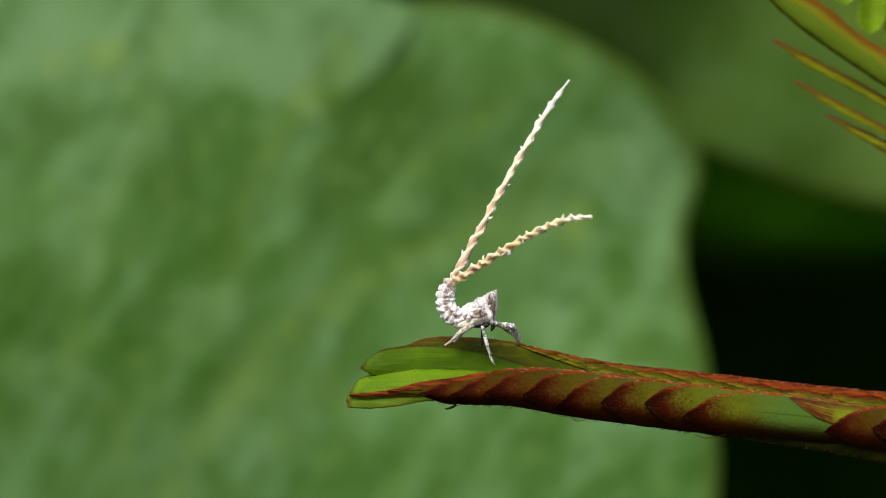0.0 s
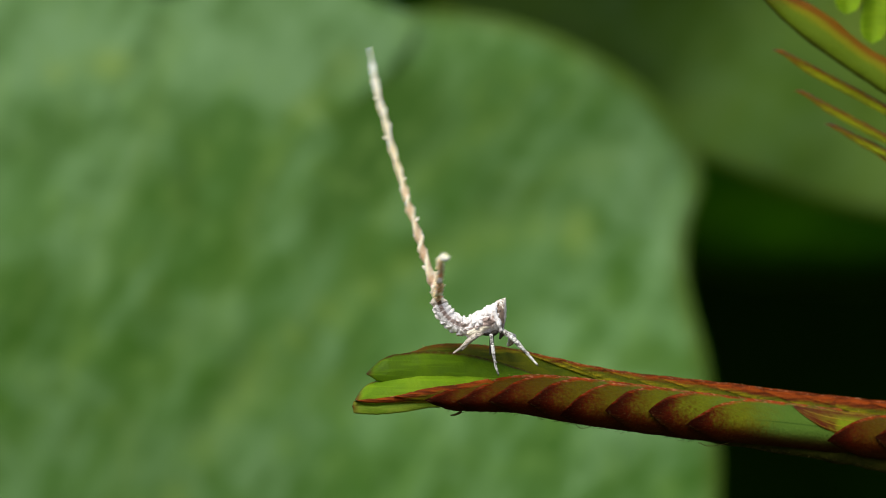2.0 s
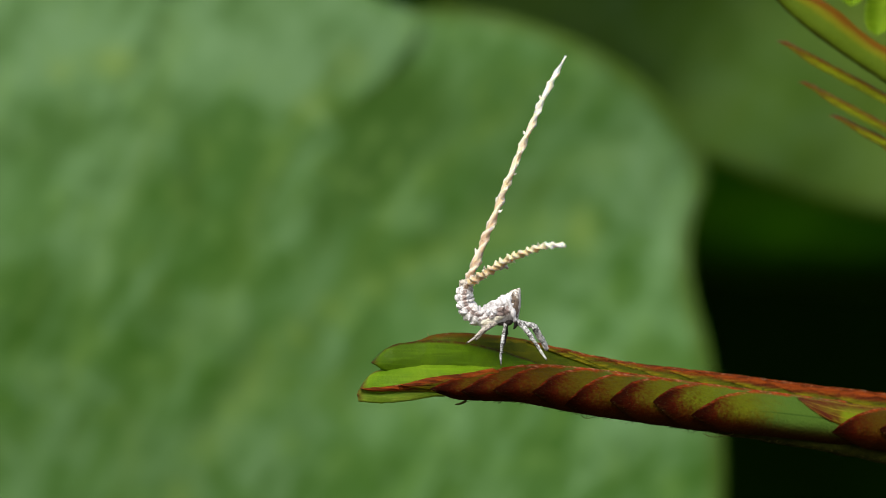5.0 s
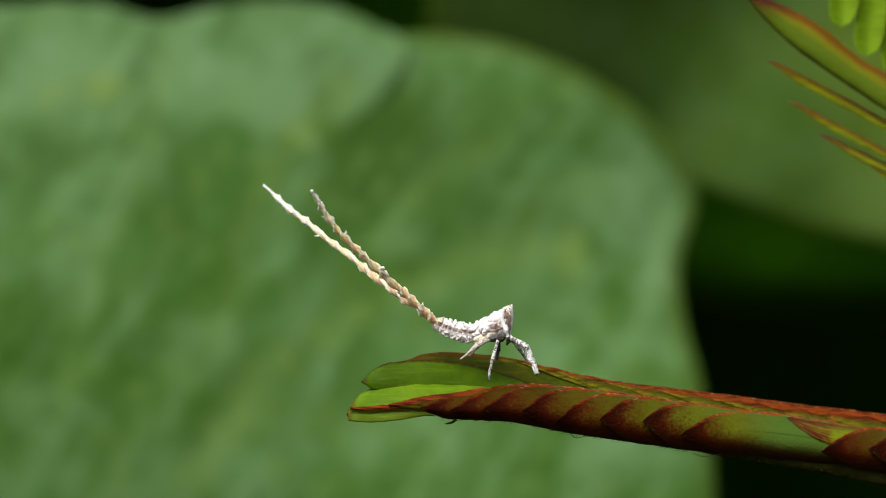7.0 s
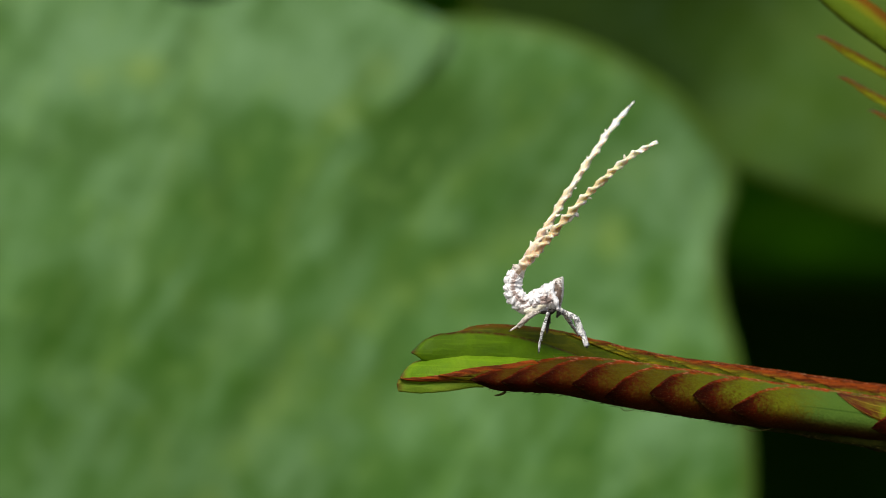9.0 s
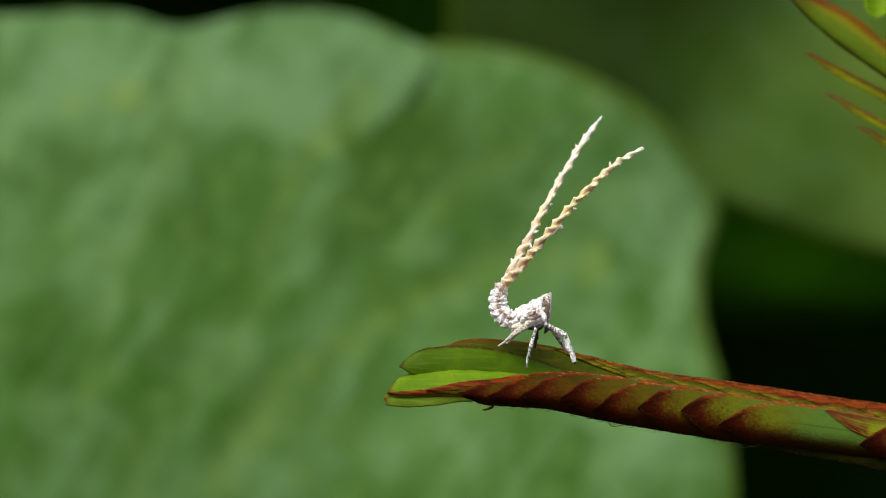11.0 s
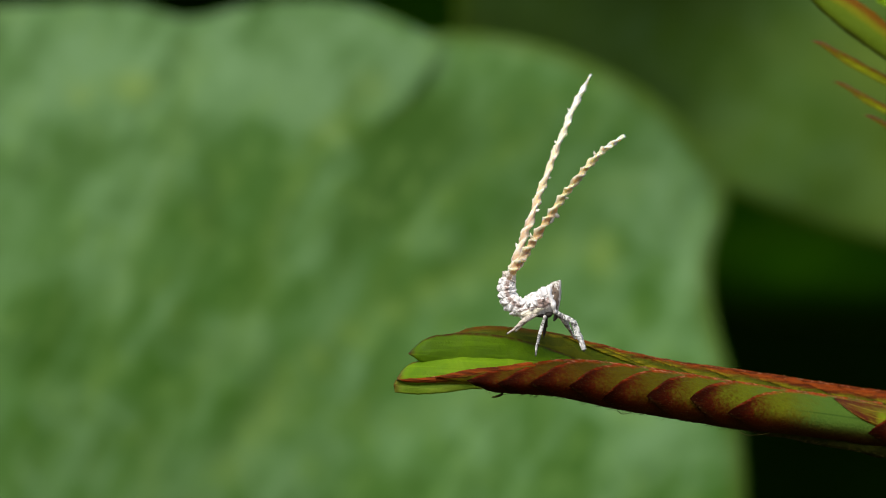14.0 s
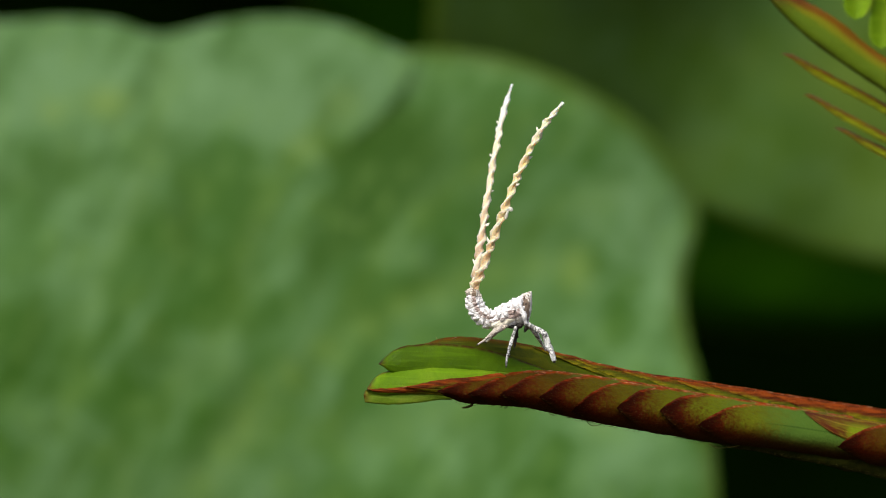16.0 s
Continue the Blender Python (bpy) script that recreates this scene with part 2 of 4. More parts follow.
def wax(name, white, tint, dirt, dirt_from=0.55, plates=2.4, seam=0.22):
    """Powdery wax in small plates over a brownish skin: grey seams, rubbed patches, fine powder."""
    n = Nodes(name, 0.9, 0.1)
    patch, grain, fine = n.sums("ADD", n.noise(1.3, 3, distort=0.5), n.field("rub")), n.noise(9, 3), n.noise(26, 2)
    spot = n.place()
    wobble = n.add("ShaderNodeVectorMath")
    wobble.operation = "ADD"
    n.put(wobble.inputs[0], spot)
    n.put(wobble.inputs[1], n.add("ShaderNodeTexNoise", Scale=3.0, Vector=spot).outputs["Color"])
    cells = n.add("ShaderNodeTexVoronoi", Scale=plates, Vector=wobble.outputs[0])
    cells.feature = "DISTANCE_TO_EDGE"
    gap = n.step(cells.outputs["Distance"], 0.02, 0.14, 1.0, 0.0)
    colour = n.mix(n.step(grain, 0.35, 0.7), white, tint)
    rubbed = n.step(n.sums("ADD", patch, n.sums("MULTIPLY", n.sums("SUBTRACT", grain, 0.5), 0.6)), dirt_from - 0.03, dirt_from + 0.20)
    colour = n.mix(rubbed, colour, dirt)
    colour = n.mix(n.sums("MULTIPLY", n.sums("MULTIPLY", gap, seam), n.step(patch, 0.35, 0.6, 0.35, 1.0)), colour, tuple(c * 0.85 for c in dirt))
    height = n.sums("ADD", n.sums("MULTIPLY", n.step(cells.outputs["Distance"], 0.0, 0.30), 1.4), n.sums("ADD", grain, n.sums("MULTIPLY", fine, 0.5)))
    return n.done(colour, height, 0.024)


def thread(name, root, middle, tip, flaky, pale, white_from):
    """Wax thread: tan at the root, cream, then white at its tip, whiter where the wax stands up in flakes."""
    n = Nodes(name, 0.8, 0.10)
    along, flake = n.field("along"), n.field("flake")
    grain = n.noise(3.0, 3)
    a = n.sums("ADD", along, n.sums("MULTIPLY", n.sums("SUBTRACT", grain, 0.5), 0.25))
    colour = n.mix(n.step(a, 0.12, 0.55), root, middle)
    colour = n.mix(n.step(a, white_from, 0.97), colour, tip)
    colour = n.mix(n.sums("MULTIPLY", n.step(flake, 0.45, 0.95), flaky), colour, (0.84, 0.76, 0.60))
    colour = n.mix(n.sums("MULTIPLY", n.step(n.noise(0.9, 2), 0.55, 0.7), pale), colour, (0.84, 0.79, 0.64))
    return n.done(colour, n.sums("ADD", grain, n.sums("MULTIPLY", n.noise(9, 3), 1.5)), 0.05, through=0.7, spread=(1.0, 0.72, 0.40), depth=0.45)


def plain(name, a, b, scale, rough=0.7, bump_mm=0.05, spec=0.3):
    n = Nodes(name, rough, spec)
    grain = n.noise(scale, 4)
    return n.done(n.mix(n.step(grain, 0.3, 0.7), a, b), n.sums("ADD", grain, n.noise(scale * 5, 2)), bump_mm)


FOLDED = shingle_leaf()
OPEN_BACK = open_leaf("open_leaflet_deep_green", (0.046, 0.098, 0.001), (0.072, 0.140, 0.002), (0.042, 0.016, 0.002), 0.90)
OPEN_MID = open_leaf("open_leaflet_bright_green", (0.085, 0.175, 0.003), (0.132, 0.235, 0.007), (0.10, 0.040, 0.004), 0.92)
OPEN_LOW = open_leaf("open_leaflet_yellow_green", (0.119, 0.204, 0.0119), (0.187, 0.264, 0.0238), (0.07, 0.032, 0.004), 0.93)
BROWNED = open_leaf("browned_leaflet", (0.036, 0.052, 0.001), (0.082, 0.088, 0.0015), (0.088, 0.032, 0.001), 0.80, 0.98, 0.5, 0.5)
INNER = open_leaf("inner_green_leaflet", (0.040, 0.058, 0.0009), (0.074, 0.092, 0.0014), (0.120, 0.100, 0.0026), 0.86, 0.97, 0.03, 0.2)
CREST_LEAF = crest_leaf()
TORN = torn_leaf()
EDGEWISE = open_leaf("edgewise_leaflet", (0.085, 0.102, 0.0017), (0.136, 0.162, 0.00255), (0.0978, 0.0255, 0.00085), 0.40, 0.80, 3.2)
THICK = ridged_leaf()
SUNLIT = open_leaf("light_leaflet", (0.111, 0.212, 0.00425), (0.17, 0.281, 0.0085), (0.119, 0.145, 0.0085), 0.9)
STALK = plain("green_stalk", (0.016, 0.021, 0.0020), (0.036, 0.038, 0.0044), 1.5, 0.8, 0.05, 0.04)
BRISTLE = plain("pale_bristle", (0.136, 0.068, 0.0213), (0.272, 0.17, 0.0765), 2.0)
DARK_BRISTLE = plain("dark_bristle", (0.0255, 0.0255, 0.0051), (0.0765, 0.0638, 0.017), 2.0, 0.8, 0.02, 0.05)
BLADE = broad_blade("broad_leaf_blade", (0.032, 0.091, 0.009), (0.054, 0.129, 0.028), (0.096, 0.181, 0.040), (0.112, 0.212, 0.086))
# dimmer than BLADE: the shade this leaf stands in is put into the colour
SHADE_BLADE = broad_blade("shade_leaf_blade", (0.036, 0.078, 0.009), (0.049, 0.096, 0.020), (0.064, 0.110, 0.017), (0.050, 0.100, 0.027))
# near-black green: deep shade put into the colour
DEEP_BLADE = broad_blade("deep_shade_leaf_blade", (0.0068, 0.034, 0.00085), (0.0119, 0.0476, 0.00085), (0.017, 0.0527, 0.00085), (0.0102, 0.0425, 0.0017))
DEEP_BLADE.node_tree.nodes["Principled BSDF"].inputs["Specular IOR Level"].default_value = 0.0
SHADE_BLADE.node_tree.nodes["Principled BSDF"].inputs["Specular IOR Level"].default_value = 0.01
WAX = wax("white_wax", (0.90, 0.89, 0.89), (0.85, 0.83, 0.83), (0.42, 0.33, 0.27), 0.66)
WAX_BODY = wax("white_wax_over_brown_skin", (0.90, 0.89, 0.89), (0.84, 0.82, 0.81), (0.36, 0.28, 0.25), 0.60, 2.4, 0.40)
FACE = wax("grey_brown_face", (0.84, 0.81, 0.76), (0.66, 0.61, 0.54), (0.20, 0.15, 0.115), 0.48, 2.0, 0.2)
IVORY = wax("ivory_wing_pad", (0.86, 0.83, 0.70), (0.76, 0.71, 0.56), (0.40, 0.33, 0.24), 0.66, 1.6, 0.15)
LEG = wax("waxy_leg", (0.86, 0.86, 0.84), (0.66, 0.66, 0.64), (0.085, 0.08, 0.075), 0.50, 2.4, 0.6)
SHIN = wax("tan_hind_leg", (0.70, 0.65, 0.57), (0.56, 0.49, 0.42), (0.26, 0.19, 0.13), 0.56, 4.0, 0.3)
# dark claws and beak; on belly and far leg it is shade in colour
UNDER = plain("dark_and_shaded_skin", (0.025, 0.022, 0.02), (0.07, 0.06, 0.05), 5)
EYE = plain("dark_eye", (0.03, 0.02, 0.015), (0.07, 0.05, 0.04), 8, 0.35, 0.005)
THREAD_LONG = thread("long_wax_thread", (0.52, 0.37, 0.24), (0.76, 0.63, 0.42), (0.90, 0.89, 0.78), 0.75, 0.40, 0.55)
THREAD_SHORT = thread("short_wax_thread", (0.63, 0.45, 0.25), (0.82, 0.65, 0.35), (0.88, 0.86, 0.70), 0.70, 0.15, 0.72)
FLAKE = plain("wax_flake", (0.74, 0.70, 0.58), (0.85, 0.82, 0.74), 4, 0.8)
SOIL = plain("leaf_litter_soil", (0.020, 0.017, 0.011), (0.05, 0.04, 0.022), 0.02, 0.95, 3)
# near black: the shade of a hollow is put into this colour
HOLLOW_SHADE = plain("hollow_shade", (0.0026, 0.011, 0.0007), (0.007, 0.024, 0.0013), 0.01, 0.95, 4, 0.0)


# ---- helpers for meshes, all in millimetres ----
def part(name, bm, material, parent=None, label="", at=(0, 0, 0), smooth=True):
    """Links a bmesh as one mesh object under a thing or a part."""
    mesh = bpy.data.meshes.new(name)
    bm.transform(Matrix.Scale(MM, 4))
    bm.to_mesh(mesh)
    bm.free()
    mesh.materials.append(material)
    if smooth:
        mesh.shade_smooth()
    ob = new(name, mesh)
    ob.location = Vector(at) * MM
    ob.parent = parent
    if label:
        ob["label"] = label
    return ob


def empty(name, at=(0, 0, 0)):
    ob = new(name)
    ob.empty_display_size = 0.002
    ob.location = Vector(at) * MM
    return ob


def course(*points):
    """A smooth curve through a few (x, y) points, straight beyond its ends."""
    xs, ys = [p[0] for p in points], [p[1] for p in points]
    slopes = np.gradient(ys, xs)

    def value(x):
        if x <= xs[0]:
            return ys[0] + slopes[0] * (x - xs[0])
        if x >= xs[-1]:
            return ys[-1] + slopes[-1] * (x - xs[-1])
        k = max(i for i in range(len(xs) - 1) if xs[i] <= x)
        h = xs[k + 1] - xs[k]
        s = (x - xs[k]) / h
        return ((1 + 2 * s) * (1 - s) ** 2 * ys[k] + s * (1 - s) ** 2 * h * slopes[k]
                + s * s * (3 - 2 * s) * ys[k + 1] + s * s * (s - 1) * h * slopes[k + 1])
    return value


def sheet(front, n, m, thick, fields=()):
    """A thin closed sheet from front(u, v) -> Vector, u and v from 0 to 1, thickened to the back (+y). fields: (name, f(u, v))."""
    bm = bmesh.new()
    layers = [(bm.verts.layers.float.new(name), f) for name, f in fields]
    grids = []
    for side in (0, 1):
        grid = []
        for i in range(n + 1):
            row = []
            for j in range(m + 1):
                u, v = i / n, j / m
                p = front(u, v)
                edge = min(1.0, 6 * min(v, 1 - v) + 0.25)
                vert = bm.verts.new(p + Vector((0, side * thick * edge, 0)))
                for layer, f in layers:
                    vert[layer] = f(u, v)
                row.append(vert)
            grid.append(row)
        grids.append(grid)
    a, b = grids
    for i in range(n):
        for j in range(m):
            bm.faces.new((a[i][j], a[i + 1][j], a[i + 1][j + 1], a[i][j + 1]))
            bm.faces.new((b[i][j], b[i][j + 1], b[i + 1][j + 1], b[i + 1][j]))
    for i in range(n):
        bm.faces.new((a[i][0], b[i][0], b[i + 1][0], a[i + 1][0]))
        bm.faces.new((a[i][m], a[i + 1][m], b[i + 1][m], b[i][m]))
    for j in range(m):
        bm.faces.new((a[0][j], a[0][j + 1], b[0][j + 1], b[0][j]))
        bm.faces.new((a[n][j], b[n][j], b[n][j + 1], a[n][j + 1]))
    bmesh.ops.remove_doubles(bm, verts=bm.verts[:], dist=1e-4)
    return bm


def tube(points, radii, sides=10, rough=0.0, seed=0, bm=None, squash=1.0, fields=None):
    """A closed tube along points with a radius at each; rough: how lumpy it is."""
    bm = bm or bmesh.new()
    points = [Vector(p) for p in points]
    rings = []
    for k, (p, r) in enumerate(zip(points, radii)):
        way = (points[min(k + 1, len(points) - 1)] - points[max(k - 1, 0)]).normalized()
        side = way.cross(Vector((0, 1, 0)))
        side = side.normalized() if side.length > 1e-3 else Vector((1, 0, 0))
        up = side.cross(way)
        ring = []
        for s in range(sides):
            a = 2 * math.pi * s / sides
            out = side * math.cos(a) + up * math.sin(a) * squash
            q = p + out * r
            q += out * r * rough * noise.noise(q * 3.1 + Vector((seed, seed * 0.7, 0)))
            ring.append(bm.verts.new(q))
        rings.append(ring)
    for a, b in zip(rings, rings[1:]):
        for s in range(sides):
            bm.faces.new((a[s], a[(s + 1) % sides], b[(s + 1) % sides], b[s]))
    bm.faces.new(rings[0][::-1]), bm.faces.new(rings[-1])
    return bm


def smooth_line(points, n):
    """n + 1 points on a Catmull-Rom curve through the given ones."""
    pts = [Vector(p) for p in points]
    pts = [2 * pts[0] - pts[1], *pts, 2 * pts[-1] - pts[-2]]
    out, spans = [], len(pts) - 3
    for k in range(n + 1):
        f = min(k / n * spans, spans - 1e-6)
        i, s = int(f), f - int(f)
        a, b, c, d = pts[i:i + 4]
        out.append(0.5 * (2 * b + (c - a) * s + (2 * a - 5 * b + 4 * c - d) * s * s + (3 * b - a - 3 * c + d) * s ** 3))
    return out


def blob(bm, centre, radii, turn=0.0, detail=3, lumps=0.0, size=3.0, seed=0.0):
    """A lumpy ellipsoid, turned by degrees in the upright plane."""
    made = bmesh.ops.create_icosphere(bm, subdivisions=detail, radius=1.0)["verts"]
    m = Matrix.Translation(centre) @ Matrix.Rotation(radians(-turn), 4, "Y")
    for v in made:
        p = Vector((v.co.x * radii[0], v.co.y * radii[1], v.co.z * radii[2]))
        out = v.co.normalized()
        q = p * size + Vector((seed, seed * 1.3, -seed))
        bump = noise.noise(q) + 0.45 * noise.noise(q * 2.3) + 0.15 * noise.noise(q * 5.1)
        v.co = m @ (p + out * lumps * bump)
    return made


def crumbs(bm, places, size, seed):
    """Small angular flakes of wax sitting on a surface."""
    rnd = random.Random(seed)
    for p in places:
        r = size * rnd.uniform(0.5, 1.35)
        blob(bm, p, (r * rnd.uniform(0.9, 1.8), r * rnd.uniform(0.7, 1.1), r * rnd.uniform(0.55, 1.0)), rnd.uniform(0, 180), 2, r * 0.55, 1.1 / r, rnd.random() * 40)


# ---- the setting: ground and the dark backdrop behind ----
def setting():
    bm = bmesh.new()
    rings = [[bm.verts.new((r * math.cos(a) , r * math.sin(a), -420 + (noise.noise(Vector((r * math.cos(a) / 200, r * math.sin(a) / 200, 0))) * 18 if r < 3000 else 0)))
              for a in [2 * math.pi * k / 40 for k in range(40)]] for r in (60, 200, 400, 700, 1200, 2500, 9000, 60000, 900000)]
    bm.faces.new(rings[0][::-1])
    for a, b in zip(rings, rings[1:]):
        for s in range(40):
            bm.faces.new((a[s], a[(s + 1) % 40], b[(s + 1) % 40], b[s]))
    bmesh.ops.recalc_face_normals(bm, faces=bm.faces[:])
    tagged(part("ground", bm, SOIL), "dark damp soil with leaf litter under the plants", "ground", kind="structure")
    # a hollow under dense growth: a curved back, and an unseen leaning roof added to block the sun
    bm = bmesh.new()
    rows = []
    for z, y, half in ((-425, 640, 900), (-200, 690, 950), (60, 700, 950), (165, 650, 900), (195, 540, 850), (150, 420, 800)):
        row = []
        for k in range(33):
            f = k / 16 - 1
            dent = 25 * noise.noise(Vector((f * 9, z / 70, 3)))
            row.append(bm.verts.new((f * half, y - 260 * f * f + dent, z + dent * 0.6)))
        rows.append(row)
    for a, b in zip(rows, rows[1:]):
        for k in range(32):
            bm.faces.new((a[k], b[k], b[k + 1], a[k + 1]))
    tagged(part("backdrop", bm, HOLLOW_SHADE), "near-black backdrop behind the leaves, shade of the undergrowth put into its colour", "undergrowth", kind="structure")


setting()


# ---- the broad leaves behind ----
def blade(outline, centre, shape, name, material, parent, rings=26, spokes=120, rim_scale=1.0, body=0.35):
    """A leaf blade: outline(angle) gives its reach from the centre; shape(x, z, f) its depth and the marks on it (veins, pale, deep and yellowish places); body is its thickness."""
    bm = bmesh.new()
    layers = [bm.verts.layers.float.new(key) for key in ("rim", "rib", "lobe", "deep", "glint")]
    faces = []
    for thick in (0.0, body):
        grid = [[]]
        for i in range(rings + 1):
            f = (i / rings) ** 0.8
            row = []
            for k in range(spokes):
                a = 2 * math.pi * k / spokes
                r = outline(a) * f
                x, z = centre[0] + r * math.cos(a), centre[1] + r * math.sin(a)
                y, *marks = shape(x, z, f)
                v = bm.verts.new((x, y + thick, z))
                for layer, value in zip(layers, (f * rim_scale, *marks)):
                    v[layer] = value
                row.append(v)
                if i == 0:
                    row = row * spokes
                    break
            grid.append(row)
        faces.append(grid[1:])
    front, back_side = faces
    for g, flip in ((front, False), (back_side, True)):
        for i in range(rings):
            for k in range(spokes):
                q = [g[i][k], g[i + 1][k], g[i + 1][(k + 1) % spokes], g[i][(k + 1) % spokes]]
                q = [v for n_, v in enumerate(q) if v not in q[:n_]]
                bm.faces.new(q[::-1] if flip else q)
    for k in range(spokes):
        bm.faces.new((front[rings][k], back_side[rings][k], back_side[rings][(k + 1) % spokes], front[rings][(k + 1) % spokes]))
    return part(name, bm, material, parent)


def soft_step(x):
    x = min(1.0, max(0.0, x))
    return x * x * (3 - 2 * x)


def ring_outline(points, centre):
    """Reach by angle, from a few margin points round a leaf."""
    polar = sorted((math.atan2(z - centre[1], x - centre[0]) % (2 * math.pi), math.hypot(x - centre[0], z - centre[1])) for x, z in points)
    angles = [a for a, _ in polar]
    wrapped = [(a - 2 * math.pi, r) for a, r in polar[-3:]] + polar + [(a + 2 * math.pi, r) for a, r in polar[:3]]
    line = course(*wrapped)
    return lambda a: line(a % (2 * math.pi))


def patches(rows, x, z):
    """The sum of soft spots: middle, half widths and amount."""
    return sum(amount * math.exp(-((x - mx) / rx) ** 2 - ((z - mz) / rz) ** 2) for mx, mz, rx, rz, amount in rows)


def broad_leaf():
    leaf = empty("broad_leaf", (-12, 215, -420))
    base = Vector((-12, 215, -420))
    # main vein and its side veins, as bowed lines from the stalk
    veins = [smooth_line([(x, z, 0) for x, z in pts], 14) for pts in (
        ((-26, -26), (-20.4, -15.6), (-16.2, -9.7), (-12.7, -5), (-6.7, -0.2), (0.4, 3.9), (6.3, 6.3), (12.2, 8.1), (19.4, 9.2)),
        ((-30, -24), (-27, -12), (-22, -4), (-16, 4)), ((-16, -9), (-4, -9), (8, -6), (20, -5), (30, -6)), ((-6.7, -0.2), (-2, 8), (4, 15), (12, 21)),
        ((-34, -8), (-31, 6), (-26, 18), (-24, 30)), ((-18, -2), (-15, 10), (-11, 19)), ((6, 6), (14, 12), (24, 17)))]
    # the folded lobe's lighter tone is put into the colour with the bloom
    bloom_and_light = ((29, 8, 3, 7, 0.9), (28, 17, 4, 4, 0.6), (19, -3, 9, 5, 0.45), (27, -13, 8, 7, 0.5), (-20, 30, 18, 5.5, 0.6), (-12, 30, 6, 4, 0.7), (22, 13, 7, 5, 0.45), (-4, 29, 5, 4, 0.9), (-7, 24, 3.5, 3, 0.6), (-40, 28, 7, 7, 0.5),
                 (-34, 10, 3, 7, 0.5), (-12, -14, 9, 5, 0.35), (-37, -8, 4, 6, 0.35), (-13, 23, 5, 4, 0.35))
    # the first three are the lobe's shade put into the colour, the rest mottling
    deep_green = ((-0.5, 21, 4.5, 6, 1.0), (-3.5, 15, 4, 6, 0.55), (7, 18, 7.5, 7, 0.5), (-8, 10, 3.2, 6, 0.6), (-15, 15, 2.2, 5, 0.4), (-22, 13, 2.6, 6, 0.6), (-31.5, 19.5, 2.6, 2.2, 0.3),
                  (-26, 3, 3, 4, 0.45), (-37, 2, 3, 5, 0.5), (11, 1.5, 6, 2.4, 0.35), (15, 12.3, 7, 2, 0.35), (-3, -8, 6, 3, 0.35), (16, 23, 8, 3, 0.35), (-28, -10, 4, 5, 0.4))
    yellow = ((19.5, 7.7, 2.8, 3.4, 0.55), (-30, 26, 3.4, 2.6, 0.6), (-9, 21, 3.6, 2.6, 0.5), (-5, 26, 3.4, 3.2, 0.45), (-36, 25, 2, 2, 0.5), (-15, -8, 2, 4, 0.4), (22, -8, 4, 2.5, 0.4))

    def lie(x, z):
        right = soft_step((x + 12) / 26)
        y = 200 + 0.20 * max(z, 0.0) + (0.06 + 0.36 * right) * min(z, 0.0) + 0.0016 * (x + 14) ** 2
        return y + 0.7 * noise.noise(Vector((x / 12, z / 15, 2))) + 0.16 * noise.noise(Vector((x / 4.5, z / 8, 7)))

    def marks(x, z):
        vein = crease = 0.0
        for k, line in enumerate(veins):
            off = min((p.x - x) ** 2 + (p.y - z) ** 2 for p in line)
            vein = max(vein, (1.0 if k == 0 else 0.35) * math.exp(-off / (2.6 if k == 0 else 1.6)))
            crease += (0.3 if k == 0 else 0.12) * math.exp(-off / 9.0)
        return crease, vein, min(1.0, patches(bloom_and_light, x, z)), min(1.0, patches(deep_green, x, z)), min(1.0, patches(yellow, x, z))

    def shape(x, z, f):
        crease, *tones = marks(x, z)
        angle = math.atan2(z + 26, x + 30)
        # the blade dips under the lobe that lies over it
        under = soft_step((2 - x) / 8) * soft_step((z - 10) / 8)
        return (lie(x, z) + crease + 0.5 * under * soft_step((z - 24) / 5) + 1.2 * (1 - under) * f ** 4 * math.sin(angle * 13 + 0.6) - base.y, *tones)

    def lobe_shape(x, z, f):
        # it lies in front along its free margin and sinks into the blade lower down
        crease, *tones = marks(x, z)
        lift = min(1.3, max(-0.6, (z - 8.5 - 0.25 * (x + 11)) / 14))
        # its free edge is also lightened in the colour
        tones[1] = min(1.0, tones[1] + 0.12 * max(0.0, lift))
        tones[2] *= 1 - soft_step((x + 12) / 6)
        return (lie(x, z) + crease - 0.07 * lift - base.y, *tones)

    margin = ((34.2, -15.7), (33.7, -9.8), (32.7, -3.8), (31.5, 0.9), (31.1, 5.7), (31.6, 9.3), (33.1, 12.9), (32.7, 15.8), (30.3, 20), (26.6, 23.8), (21.2, 27.2), (15.3, 29.9),
              (9.3, 31.4), (3.8, 31.9), (-3, 30.5), (-12, 30), (-24, 29), (-38, 28), (-54, 26), (-66, 12), (-70, -12), (-60, -40), (-36, -62), (-10, -72), (14, -60), (31, -34))
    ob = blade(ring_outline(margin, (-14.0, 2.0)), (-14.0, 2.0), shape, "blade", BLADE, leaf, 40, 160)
    ob.location = Vector((-base.x - 0.6, 0, -base.z)) * MM
    fold = ((2.5, 30.4), (2.2, 28.8), (1.2, 27.2), (-0.2, 25.4), (-2, 23.6), (-4.4, 21.8), (-6.8, 19.4), (-9.2, 17), (-11.6, 14.6), (-16, 8), (-24, 0), (-38, -8), (-56, -8), (-66, 8),
            (-62, 26), (-50, 34), (-41.4, 34.7), (-35.4, 35.1), (-29.5, 34.7), (-24.6, 33.3), (-22.3, 33.6), (-17.5, 34.7), (-11.6, 35.2), (-5.6, 34.4), (-0.8, 32.5), (1.9, 31))
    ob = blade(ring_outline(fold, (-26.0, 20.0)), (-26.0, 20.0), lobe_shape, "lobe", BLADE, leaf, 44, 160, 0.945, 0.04)
